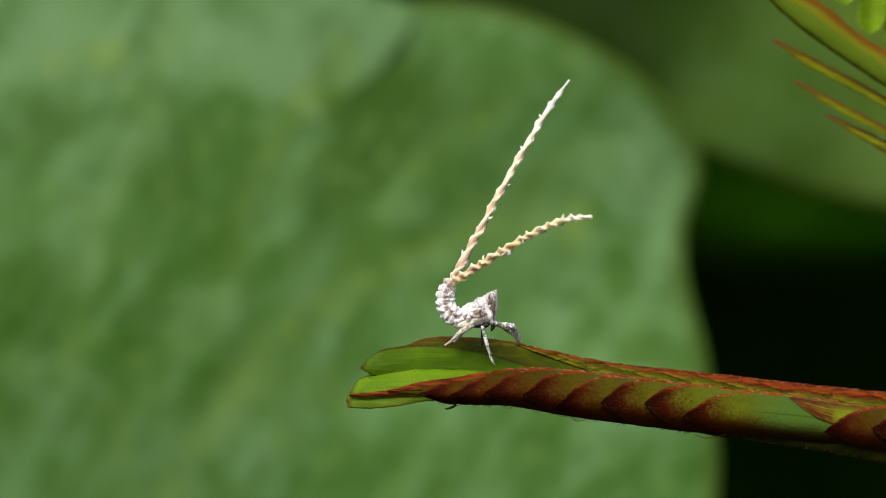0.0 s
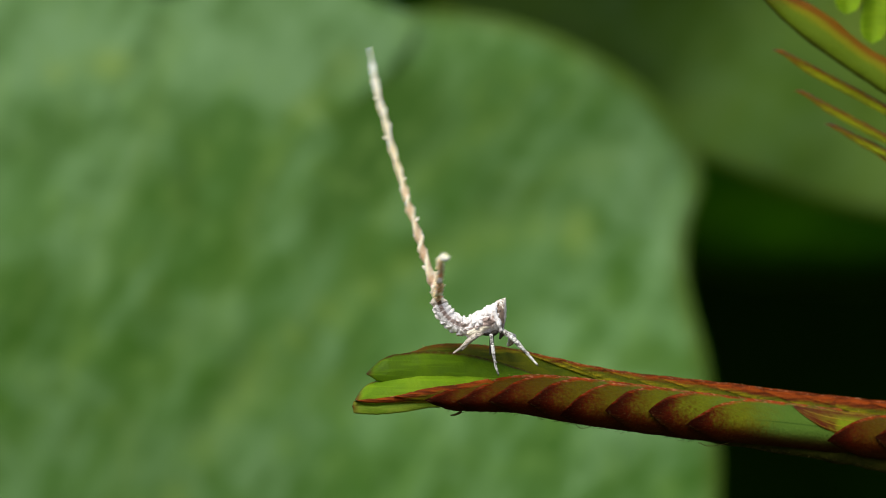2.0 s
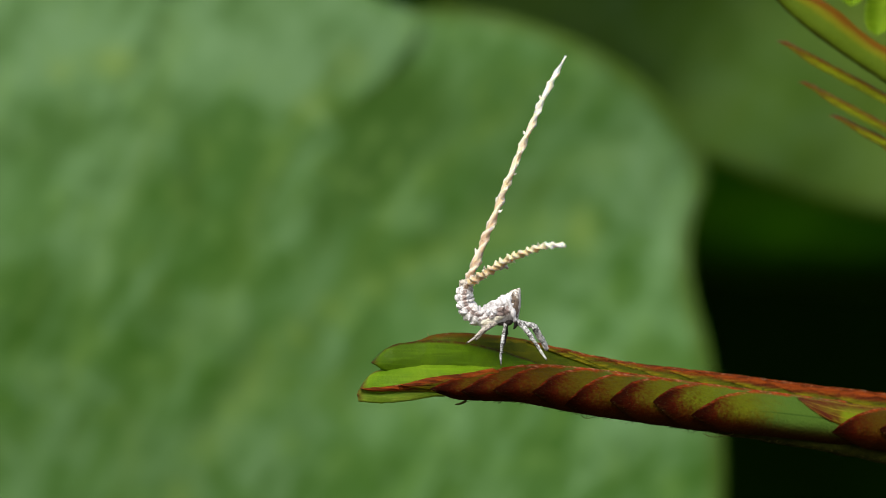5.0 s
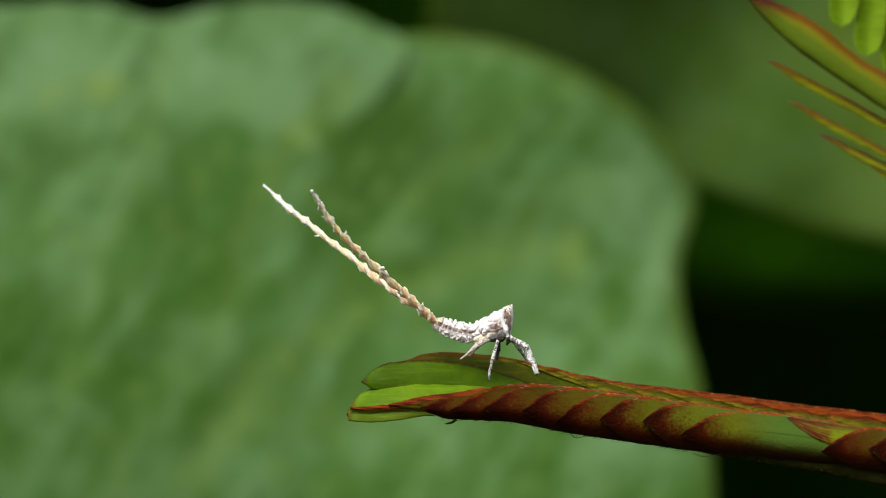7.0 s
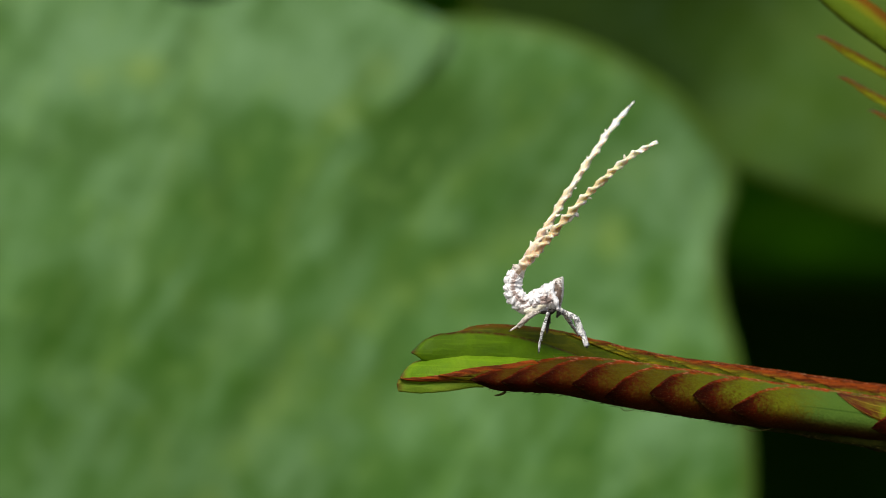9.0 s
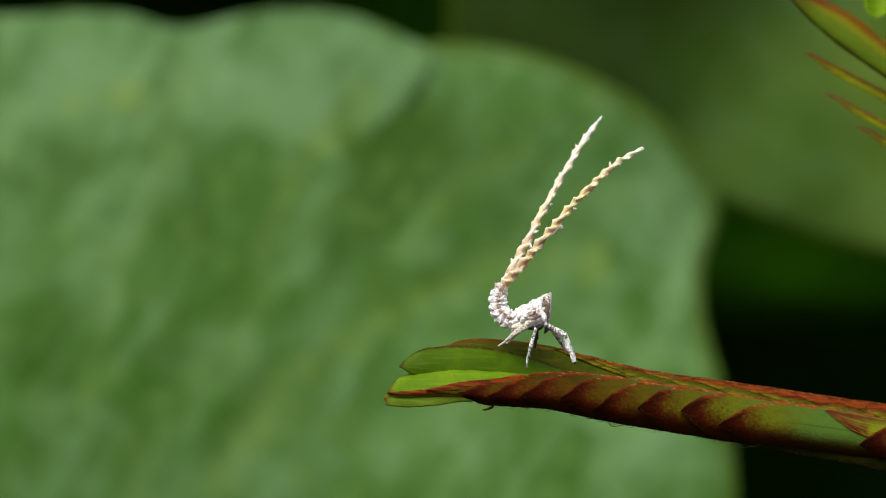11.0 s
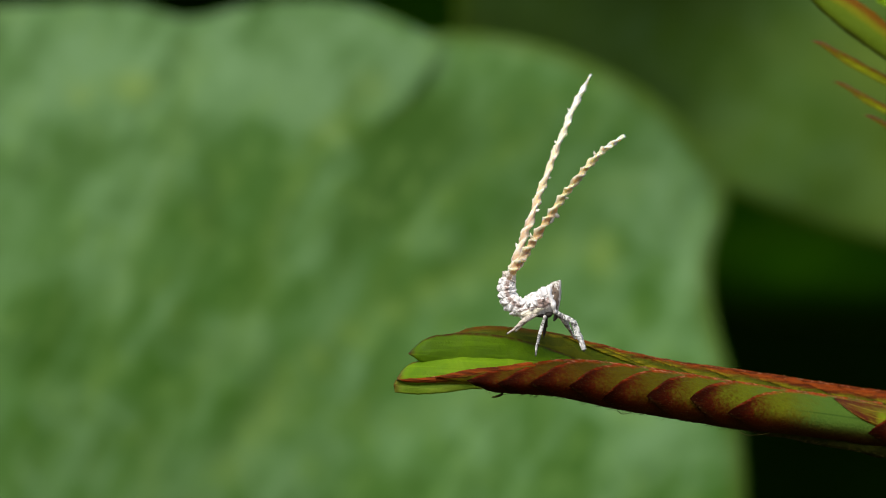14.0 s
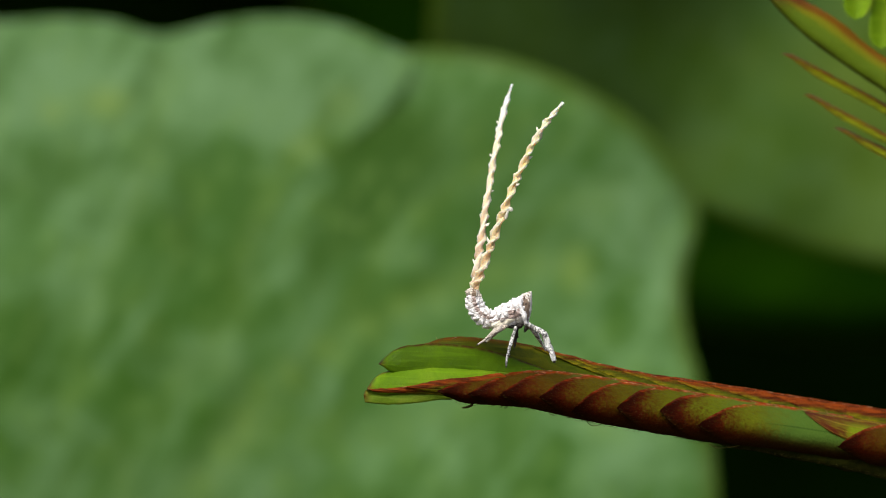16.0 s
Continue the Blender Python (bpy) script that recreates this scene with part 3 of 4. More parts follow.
    ob.location, ob["label"] = Vector((-base.x - 0.6, 0, -base.z)) * MM, "pale lobe that folds over the blade"
    line = smooth_line([(-18, -17, 394), (-16, -2, 330), (-6, 4, 170), (0, 0, 0)], 24)
    part("petiole", tube(line, [1.6 + 0.03 * k for k in range(25)], 10, 0.1), STALK, leaf, "thick green leaf stalk")
    return tagged(leaf, "broad mid-green leaf with a wavy margin, soft behind the sprig", "leaf")


def shaded_leaf():
    leaf = empty("broad_leaf", (70, 300, -420))
    base = Vector((70, 300, -420))
    centre = (64.0, 42.0)
    margin = ((22, 72), (9, 58), (4, 44), (6, 31), (20, 25), (38.5, 18.4), (45.5, 15.4), (54, 12.4), (64, 10.2), (80, 7), (98, 18), (108, 40), (100, 66), (80, 80), (52, 82), (34, 73))

    def shape(x, z, f):
        # the upper left is bent to face down, putting shade into the shape
        y = 305 + 0.30 * (z - 20) + 0.0012 * (x - 62) ** 2 + 25 * max(0.0, f - 0.70) ** 2 - 12 * (math.sqrt(1 + (max(0.0, (z - 27) * 0.80 + (41 - x) * 0.80) / 12) ** 2) - 1)
        y += 2.5 * noise.noise(Vector((x / 14, z / 12, 5)))
        fall = abs((z - 43.5) + 0.58 * (x - 35)) / 1.16
        # a paler band along the midrib, and a paler, yellower right side
        band = math.exp(-((z - 40.5 + 0.45 * (x - 47.7)) / 5.0) ** 2)
        return y - base.y, 0.25 * math.exp(-(fall / 2.2) ** 2), 0.2, 0.0, 0.20 * band + 0.35 * soft_step((x - 44) / 16)

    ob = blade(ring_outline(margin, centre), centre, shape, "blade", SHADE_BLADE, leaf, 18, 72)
    ob.location = Vector((-base.x, 0, -base.z)) * MM
    line = smooth_line([(-6, 14, 446), (4, 20, 380), (6, 10, 180), (0, 0, 0)], 20)
    part("petiole", tube(line, [1.5 + 0.03 * k for k in range(21)], 10, 0.1), STALK, leaf, "thick green leaf stalk")
    return tagged(leaf, "dim olive-green leaf beyond the brighter one, its shade put into the colour", "leaf")


def deep_leaf(x0, y0, z0, margin, lean, foot, reach):
    """An added leaf round (x0, z0); its deep shade is put into the blade's colour."""
    base = Vector((x0 + reach, y0, -420))
    leaf = empty("broad_leaf", base)

    def shape(x, z, f):
        y = y0 + lean * (z - z0) + 0.003 * (x - x0) ** 2 + 4 * noise.noise(Vector((x / 25, z / 22, 9)))
        return y + 60 * max(0.0, f - 0.7) ** 2 - base.y, 0.4 * math.exp(-((z - z0 - 0.4 * (x - x0)) / 2.0) ** 2), 0.0, 0.0, 0.0

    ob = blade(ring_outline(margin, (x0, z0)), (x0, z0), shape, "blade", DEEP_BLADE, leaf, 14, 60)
    ob.location = Vector((-base.x, 0, -base.z)) * MM
    line = smooth_line([(-6, 2, foot), (2, 14, foot - 80), (6, 10, 180), (0, 0, 0)], 20)
    part("petiole", tube(line, [1.8 + 0.03 * k for k in range(21)], 10, 0.1), STALK, leaf, "thick green leaf stalk")
    return tagged(leaf, "added dark green leaf far behind, deep shade put into its colour", "leaf")


broad_leaf()
shaded_leaf()
# added leaf: the dark green above, where the shaded leaf darkens
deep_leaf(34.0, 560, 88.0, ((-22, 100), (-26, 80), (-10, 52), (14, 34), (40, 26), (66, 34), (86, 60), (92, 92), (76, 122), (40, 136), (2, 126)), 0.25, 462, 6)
# added leaf, leaning down to darken: the dim green below the shaded leaf
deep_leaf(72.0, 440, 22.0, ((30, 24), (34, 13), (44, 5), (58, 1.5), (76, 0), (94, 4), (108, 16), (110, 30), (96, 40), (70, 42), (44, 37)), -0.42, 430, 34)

# ---- the plant with the folded sprig ----
plant = tagged(empty("sensitive_plant", (62, 24, -420)), "sensitive plant with folded red-edged leaflets on thin stalks", "plant")
FOOT = Vector((62, 24, -420))
RIDGE = course((-0.7, -2.66), (1.5, -2.44), (3.4, -2.0), (5.2, -1.78), (7.8, -1.33), (9.7, -1.22), (11.7, -1.36), (15, -1.72), (18.3, -2.15), (25, -2.95), (30.7, -3.62), (37, -4.3))
BELLY = course((-0.7, -3.2), (3.6, -3.08), (5.2, -3.26), (8.5, -3.4), (11.3, -3.92), (15, -4.48), (20, -5.08), (23.3, -5.35), (30.7, -6.3), (37, -7.2))
CREST = course((1.0, -0.2), (3.1, 0.38), (6.8, 0.45), (9.2, 0.11), (11.7, -0.49), (15, -1.12), (18.3, -1.48), (21.6, -1.86), (25, -2.28), (30.7, -2.9), (37, -3.6))


def depth_line(x):
    return -0.7 + 0.3 * x


def leaflet(name, parent, material, tip, length, upper, lower, depth, rise=2.6, drop=2.4, thick=0.13, n=26, m=10, bulge=0.6, lean=0.0, label="", profile=None, ripe=0.5, arch=2.1):
    """One leaflet from its pointed tip: it widens to the curves upper(x) and lower(x); depth(x) is its middle's y."""
    tx, tz = tip

    def front(u, v):
        x = tx + length * u ** 1.25
        d = x - tx
        up = 1 - max(0.0, 1 - d / rise) ** arch
        down = 1 - max(0.0, 1 - d / drop) ** 2.1
        shut = 1 - max(0.0, (u - 0.9) / 0.1) ** 2 * 0.8
        top = tz + (upper(x) - tz) * up
        low = tz + (lower(x) - tz) * down
        mid = (top + low) / 2
        top, low = mid + (top - mid) * shut, mid + (low - mid) * shut
        z = low + (top - low) * v
        nick = 0.05 * noise.noise(Vector((x * 3, v * 3, tx))) * (abs(v - 0.5) * 2) ** 4
        w = v if profile is None else profile(x, z)
        y = depth(x) - bulge * (1 - (2 * w - 0.9) ** 2) + lean * (w - 0.5) + 0.06 * noise.noise(Vector((x * 1.5, z * 1.5, tx)))
        return Vector((x - tx, y - depth(tx), z - tz + nick))

    bm = sheet(front, n, m, thick, (("along", lambda u, v: length * u ** 1.25), ("across", lambda u, v: v), ("ripe", lambda u, v: ripe),
                                    ("edge", lambda u, v: (front(u, 1.0) - front(u, v)).z + 3.0 * max(0.0, 0.10 - u))))
    at = Vector((tx, depth(tx), tz)) - FOOT - parent_shift(parent)
    return part(name, bm, material, parent, label, at)


def parent_shift(ob):
    """A part's own place under the plant."""
    return ob.location / MM if ob is not plant else Vector((0, 0, 0))


def lower_sprig():
    # rachis under the row of leaflets, then the stalk that joins the stem
    start = Vector((2.0, depth_line(2.0) + 0.3, -3.1))
    line = [(x, depth_line(x) + 0.25, BELLY(x) + 0.40 - 0.045 * max(0.0, x - 17)) for x in (2, 5, 9, 14, 19, 24, 29, 33)] + [(41, 13, -6.8), (52, 19, -9), (62, 24, -10)]
    pts = [p - start for p in smooth_line(line, 70)]
    radii = [0.12 + 0.42 * soft_step(k / 45) + 0.25 * soft_step((k - 50) / 20) for k in range(71)]
    sprig = part("sprig", tube(pts, radii, 10, 0.25, 4), STALK, plant, "folded sprig of overlapping red and green leaflets", start - FOOT)

    def row_depth(tx, length, front=0.42):
        return lambda x: depth_line(x) - front + 0.95 * (x - tx) / length

    # leaflets of the far row first: crests that show above the ridge
    def far(x):
        return depth_line(x) + 1.7

    for k, (tx, fall) in enumerate(((8.8, 12), (11.0, 9), (13.6, 11), (16.9, 9), (18.9, 12), (23.0, 8), (25.2, 10), (29.6, 9), (32.0, 8))):
        tip = (tx, CREST(tx) - 0.10)
        leaflet("leaflet", sprig, CREST_LEAF, tip, 12.5, lambda x: CREST(x) + 0.03 * math.sin(x * 2.1 + tx), lambda x: RIDGE(x) - 1.0, lambda x, tx=tx: far(x) - 0.03 + 0.015 * (x - tx), profile=lambda x, z: min(1.05, max(-0.05, (z - RIDGE(x) + 1.0) / (CREST(x) - RIDGE(x) + 1.0))), rise=0.5, drop=fall, bulge=0.3, lean=0.5, thick=0.03, n=30, ripe=soft_step((tx - 10) / 14))
    leaflet("leaflet", sprig, BROWNED, (2.35, 0.02), 9.5, lambda x: CREST(x) - 0.12 * max(0.0, x - 8.6) ** 1.5, lambda x: -1.4 - 0.1 * max(0.0, x - 8), lambda x: far(x) + 0.15, rise=1.5, drop=1.0, bulge=0.3, lean=0.6, label="browned inner leaflet")
    leaflet("leaflet", sprig, INNER, (6.0, -0.9), 14.0, lambda x: CREST(x) - 0.12, lambda x: RIDGE(x) - 1.0, lambda x: far(x) + 0.10, rise=2.0, drop=1.0, bulge=0.3, lean=0.5, profile=lambda x, z: min(1.05, max(-0.05, (z - RIDGE(x) + 1.0) / (CREST(x) - RIDGE(x) + 1.0))))
    # open leaflets at the tip
    top = course((-0.1, -1.15), (0.6, -0.45), (1.1, -0.2), (2.2, 0.02), (3.5, 0.1), (5.2, 0.0), (7.0, -0.35), (8.5, -0.8), (11, -1.7))
    low = course((-0.1, -1.2), (0.55, -1.58), (2, -1.9), (11, -2.6))
    leaflet("leaflet", sprig, OPEN_BACK, (-0.1, -1.17), 10.5, top, low, lambda x: depth_line(x) + 0.9, rise=0.02, drop=0.02, bulge=0.25, lean=0.5, n=40, label="deep green open leaflet")
    top = course((-0.72, -2.62), (-0.4, -2.12), (0.4, -1.58), (1.9, -1.22), (3.6, -1.12), (5.4, -1.22), (7.4, -1.4), (9, -1.6))
    leaflet("leaflet", sprig, OPEN_MID, (-0.72, -2.64), 9.5, top, lambda x: RIDGE(x) - 0.35, lambda x: depth_line(x) + 0.35, rise=0.02, drop=1.5, bulge=0.25, lean=0.9, n=40, label="bright green open leaflet")
    belly = course((-0.88, -3.40), (0.4, -3.48), (2.0, -3.36), (3.6, -3.10), (6, -3.1), (9, -3.3))
    leaflet("leaflet", sprig, OPEN_LOW, (-0.88, -2.98), 9.0, lambda x: RIDGE(x) - 0.04, belly, lambda x: depth_line(x) + 0.1, rise=0.10, drop=0.03, bulge=0.15, lean=0.25, n=40, label="yellow-green lower leaflet")
    # the near row, each lying over the one before it
    leaflet("leaflet", sprig, CREST_LEAF, (-0.68, -2.64), 6.0, lambda x: RIDGE(x) + 0.02, lambda x: -2.82 + 0.0 * x, lambda x: depth_line(x) - 0.12, rise=0.6, drop=0.8, bulge=0.15, label="rust-red narrow leaflet")
    leaflet("leaflet", sprig, CREST_LEAF, (1.45, -2.42), 6.0, lambda x: RIDGE(x) + 0.03, lambda x: -2.66, lambda x: depth_line(x) - 0.30, rise=1.0, drop=1.6, bulge=0.15)
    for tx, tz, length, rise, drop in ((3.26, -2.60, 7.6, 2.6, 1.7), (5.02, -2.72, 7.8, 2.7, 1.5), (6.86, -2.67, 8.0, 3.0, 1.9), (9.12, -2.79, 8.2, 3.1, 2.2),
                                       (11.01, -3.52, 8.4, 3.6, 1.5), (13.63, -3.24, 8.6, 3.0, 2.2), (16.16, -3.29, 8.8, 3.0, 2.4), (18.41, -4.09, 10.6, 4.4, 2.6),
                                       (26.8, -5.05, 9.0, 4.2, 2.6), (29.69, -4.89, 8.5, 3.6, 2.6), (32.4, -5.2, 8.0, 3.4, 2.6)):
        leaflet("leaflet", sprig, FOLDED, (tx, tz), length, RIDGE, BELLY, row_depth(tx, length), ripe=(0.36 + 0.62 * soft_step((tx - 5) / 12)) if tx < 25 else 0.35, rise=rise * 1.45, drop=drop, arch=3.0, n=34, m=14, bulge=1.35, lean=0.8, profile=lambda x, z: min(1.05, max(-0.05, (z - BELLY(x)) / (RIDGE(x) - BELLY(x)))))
    # a torn leaflet that shows its inner face, with yellow veins
    torn_low = course((24.9, -3.12), (25.6, -3.7), (27, -4.5), (28.5, -4.9), (31, -5.2))
    leaflet("leaflet", sprig, TORN, (24.9, -3.10), 6.2, lambda x: RIDGE(x) - 0.12, torn_low, lambda x: row_depth(18.41, 10.6)(x) - 0.08, rise=0.15, drop=0.02, bulge=1.35, lean=0.8, profile=lambda x, z: min(1.05, max(-0.05, (z - BELLY(x)) / (RIDGE(x) - BELLY(x)))), label="torn red-green leaflet with yellow veins")
    # fine bristles along belly, crest and ridge
    rnd = random.Random(5)
    bm = bmesh.new()
    for k in range(340):
        x = rnd.uniform(4, 34)
        p = Vector((x, depth_line(x) - rnd.uniform(0.0, 0.5), BELLY(x) + rnd.uniform(0.0, 0.12) - 0.045 * max(0.0, x - 17))) - start
        long = rnd.choice((0.12, 0.2, 0.3, 0.5)) * (0.5 if x > 19 else 0.9)
        a = radians(rnd.uniform(180, 230) if rnd.random() < 0.75 else rnd.uniform(230, 320))
        way = Vector((math.cos(a), rnd.uniform(-0.3, 0.3), math.sin(a) * 0.55))
        sag = Vector((0, 0, -0.12 * long))
        tube([p, p + way * long * 0.5 + sag, p + way * long], [0.014, 0.011, 0.003], 4, bm=bm)
    part("bristles", bm, DARK_BRISTLE, sprig, "fine dark bristles along the lower edge")["kind"] = "stuff"
    bm = bmesh.new()
    for k in range(150):
        x = rnd.uniform(3, 34)
        line, y = (RIDGE, depth_line(x) + 0.1) if rnd.random() < 0.6 else (CREST, depth_line(x) + 1.7)
        p = Vector((x, y - rnd.uniform(0, 0.25), line(x) - rnd.uniform(0.0, 0.1))) - start
        a = radians(rnd.uniform(120, 200))
        way = Vector((math.cos(a), rnd.uniform(-0.5, 0.1), math.sin(a)))
        long = rnd.uniform(0.06, 0.22)
        tube([p, p + way * long], [0.014, 0.004], 4, bm=bm)
    part("bristles", bm, BRISTLE, sprig, "pale short bristles along the red rims")["kind"] = "stuff"
    spur = smooth_line([(5.35, depth_line(5.3) - 0.4, -3.30), (5.05, depth_line(5.1) - 0.5, -3.46), (4.72, depth_line(4.8) - 0.5, -3.52)], 8)
    part("spur", tube([p - start for p in spur], [0.09, 0.09, 0.085, 0.08, 0.075, 0.07, 0.06, 0.045, 0.02], 7, 0.4, 3), DARK_BRISTLE, sprig, "dark broken spur on the lower edge")
    for hx, hz, w in ((19.2, -5.28, 1.3), (12.0, -4.22, 0.7)):
        curl = smooth_line([(hx, depth_line(hx) - 0.5, hz + 0.12), (hx + 0.4 * w, depth_line(hx) - 0.6, hz - 0.08), (hx + w, depth_line(hx) - 0.5, hz - 0.02), (hx + 1.4 * w, depth_line(hx) - 0.3, hz + 0.1)], 12)
        part("loose_hair", tube([p - start for p in curl], [0.022] * 13, 5), DARK_BRISTLE, sprig)
    return sprig


def upper_sprig():
    start = Vector((22.9, 12.6, 22.0))
    # a thick folded leaflet running down to the stalk, slender leaflets seen edge on, and light ones behind
    line = smooth_line([(33, 13.6, 13.5), (40, 16, 9.5), (52, 20, 3), (62, 24, -4)], 20)
    sprig = part("sprig", tube([p - start for p in line], [0.35 + 0.02 * k for k in range(21)], 10, 0.2), STALK, plant, "second folded sprig with slender red-tipped leaflets", start - FOOT)
    up = course((22.8, 22.3), (24.9, 21.55), (27.8, 19.95), (29.8, 18.3), (31.2, 17.5), (36, 14.4))
    lo = course((22.8, 21.9), (23.8, 20.7), (25.4, 19.15), (28.8, 16.7), (31.1, 15.2), (36, 12.6))
    leaflet("leaflet", sprig, THICK, (22.6, 22.4), 13, up, lo, lambda x: 12.5 + 0.1 * (x - 23), rise=0.6, drop=0.3, bulge=0.5, lean=0.8, n=36, label="thick folded leaflet with a red tip")
    for tip, far_, half, hump in (((24.12, 17.96), (34.0, 12.8), 0.37, 0.10), ((25.42, 15.53), (34.0, 11.0), 0.33, 0.08), ((27.29, 13.51), (34.4, 10.2), 0.31, 0.06), ((29.4, 12.2), (35.0, 9.2), 0.26, 0.08)):
        slope = (far_[1] - tip[1]) / (far_[0] - tip[0])
        long = far_[0] - tip[0]

        def mid(x, tip=tip, slope=slope, hump=hump, long=long):
            s = (x - tip[0]) / long
            return tip[1] + slope * (x - tip[0]) + hump * 4 * s * (1 - s) * 0.8

        leaflet("leaflet", sprig, EDGEWISE, tip, long, lambda x, mid=mid, half=half: mid(x) + half, lambda x, mid=mid, half=half: mid(x) - half, lambda x: 12.8 + 0.12 * (x - 25), rise=1.5, drop=2.4, bulge=0.15, lean=0.5, label="slender leaflet seen edge on, red above, yellow-green below")
    for tx, tz, tilt in ((28.9, 20.25, 0.16), (30.5, 18.5, 0.14), (32.2, 17.4, 0.12)):
        # rounded ends, running upwards
        bm = sheet(lambda u, v, tilt=tilt: Vector(((v - 0.5) * 1.9 * math.sqrt(max(0.0, 1 - (1 - min(1, u * 5)) ** 2)) + tilt * u * 7, 0.25 * math.cos((v - 0.5) * 5) - 0.2, 7.5 * u)), 24, 8, 0.1,
                   (("along", lambda u, v: 1 + 7.5 * u), ("across", lambda u, v: v)))
        part("leaflet", bm, SUNLIT, sprig, "light green upright leaflet", Vector((tx, 15.5 + 0.2 * (tx - 27), tz)) - start)
    # it hangs further back than the lower one
    away = 1.034
    sprig.scale = (away, away, away)
    sprig.location = (Vector((3.2, -REACH, 3.0)) + (start - Vector((3.2, -REACH, 3.0))) * away - FOOT) * MM
    return sprig


low_sprig = lower_sprig()
upper_sprig()
stem_line = smooth_line([(6, 4, 470), (0, 0, 415), (0, 0, 400), (-2, 2, 250), (0, 0, 0)], 30)
part("stem", tube(stem_line, [1.0 + 0.03 * k for k in range(31)], 12, 0.15, 2), STALK, plant, "thin upright green stem")

# ---- the nymph ----
HOME = Vector((7.43, 1.2, 1.03))
LONG, SHORT = 15.5, 12.0
TAIL_ROOT = Vector((-0.48, 0.0, 0.71))
SEGMENTS = 9


def wax_thread(name, length, bow, turns, radius, material, seed, label, relief=0.6, fins=0.3, point=0.7):
    """A tail thread along +x, bowed towards +z: a screw of wax whose edge flares towards the tip and breaks off in barbs, thinning to its end."""
    bm = bmesh.new()
    along, flake = bm.verts.layers.float.new("along"), bm.verts.layers.float.new("flake")
    rings, sides = 420, 22
    rows = []
    for i in range(rings + 1):
        s = i / rings
        wob = 0.05 * noise.noise(Vector((s * 9, seed, 0)))
        mid = Vector((s * length, 0.12 * noise.noise(Vector((s * 5, 3, seed))), length * bow * (s - s ** 5) + wob))
        thin = radius * (1.0 - 0.30 * s) * (1 - point * soft_step((s - 0.88) / 0.12)) * (0.8 + 0.2 * soft_step(s / 0.05))
        row = []
        for k in range(sides):
            a = 2 * math.pi * k / sides
            f = (turns * (s + 0.010 * math.sin(s * 37 + seed)) - a / math.pi) % 1.0
            # two strands twisted together, each swelling slowly and breaking off sharply at its free edge
            saw = math.sin(math.pi * f ** 2.0) ** 0.75
            q = Vector((s * length * 2.2, math.cos(a) + seed, math.sin(a)))
            lump = 0.14 * noise.noise(q) + 0.10 * noise.noise(q * 2.7)
            barb = fins * saw ** 5 * max(0.0, noise.noise(Vector((s * turns * 1.3 + seed, 2 * math.cos(a), 2 * math.sin(a)))) + 0.12) * 2.2
            r = thin * (1.06 - relief + relief * saw * (1 - 0.25 * s) + lump + barb)
            v = bm.verts.new(mid + Vector((0.10 * barb * radius, math.cos(a) * r, math.sin(a) * r)))
            v[along], v[flake] = s, saw ** 2
            row.append(v)
        rows.append(row)
    for a, b in zip(rows, rows[1:]):
        for k in range(sides):
            bm.faces.new((a[k], b[k], b[(k + 1) % sides], a[(k + 1) % sides]))
    bm.faces.new(rows[0]), bm.faces.new(rows[-1][::-1])
    bmesh.ops.recalc_face_normals(bm, faces=bm.faces[:])
    ob = part(name, bm, material, nymph, label)
    # shreds of wax that stand off the edge
    rnd = random.Random(seed)
    for t in range(1, int(turns) - 1, 2):
        s = (t + 0.5 + rnd.uniform(-0.3, 0.3)) / turns
        mid = Vector((s * length, 0, length * bow * (s - s ** 5)))
        r = radius * (1 - 0.30 * s)
        a = radians(rnd.choice((-90, -90, 90)) + rnd.uniform(-40, 40))
        out = Vector((0, math.cos(a), math.sin(a)))
        size = rnd.uniform(0.6, 1.1) * r
        fl = bmesh.new()
        tube([-out * 0.4 * size, out * size * 0.35 + Vector((0.2 * size, 0, 0)), out * size * 0.9 + Vector((0.9 * size, 0, 0))], [size * 0.55, size * 0.42, size * 0.10], 7, 0.5, rnd.random() * 9, fl, 0.45)
        part("wax_flake", fl, FLAKE, ob, "", mid + out * r * 0.85)
    return ob


def tuft(ob, length, s, bow, r):
    """A loose clump of wax hanging on the short thread."""
    bm = bmesh.new()
    blob(bm, (0, 0, 0), (0.34, 0.12, 0.10), 12, 2, 0.07, 7, 3)
    blob(bm, (0.36, 0, -0.10), (0.13, 0.10, 0.16), -30, 2, 0.06, 7, 8)
    part("wax_flake", bm, FLAKE, ob, "loose wax clump", (s * length, -0.05, length * bow * (s - s ** 5) - r * 0.95))


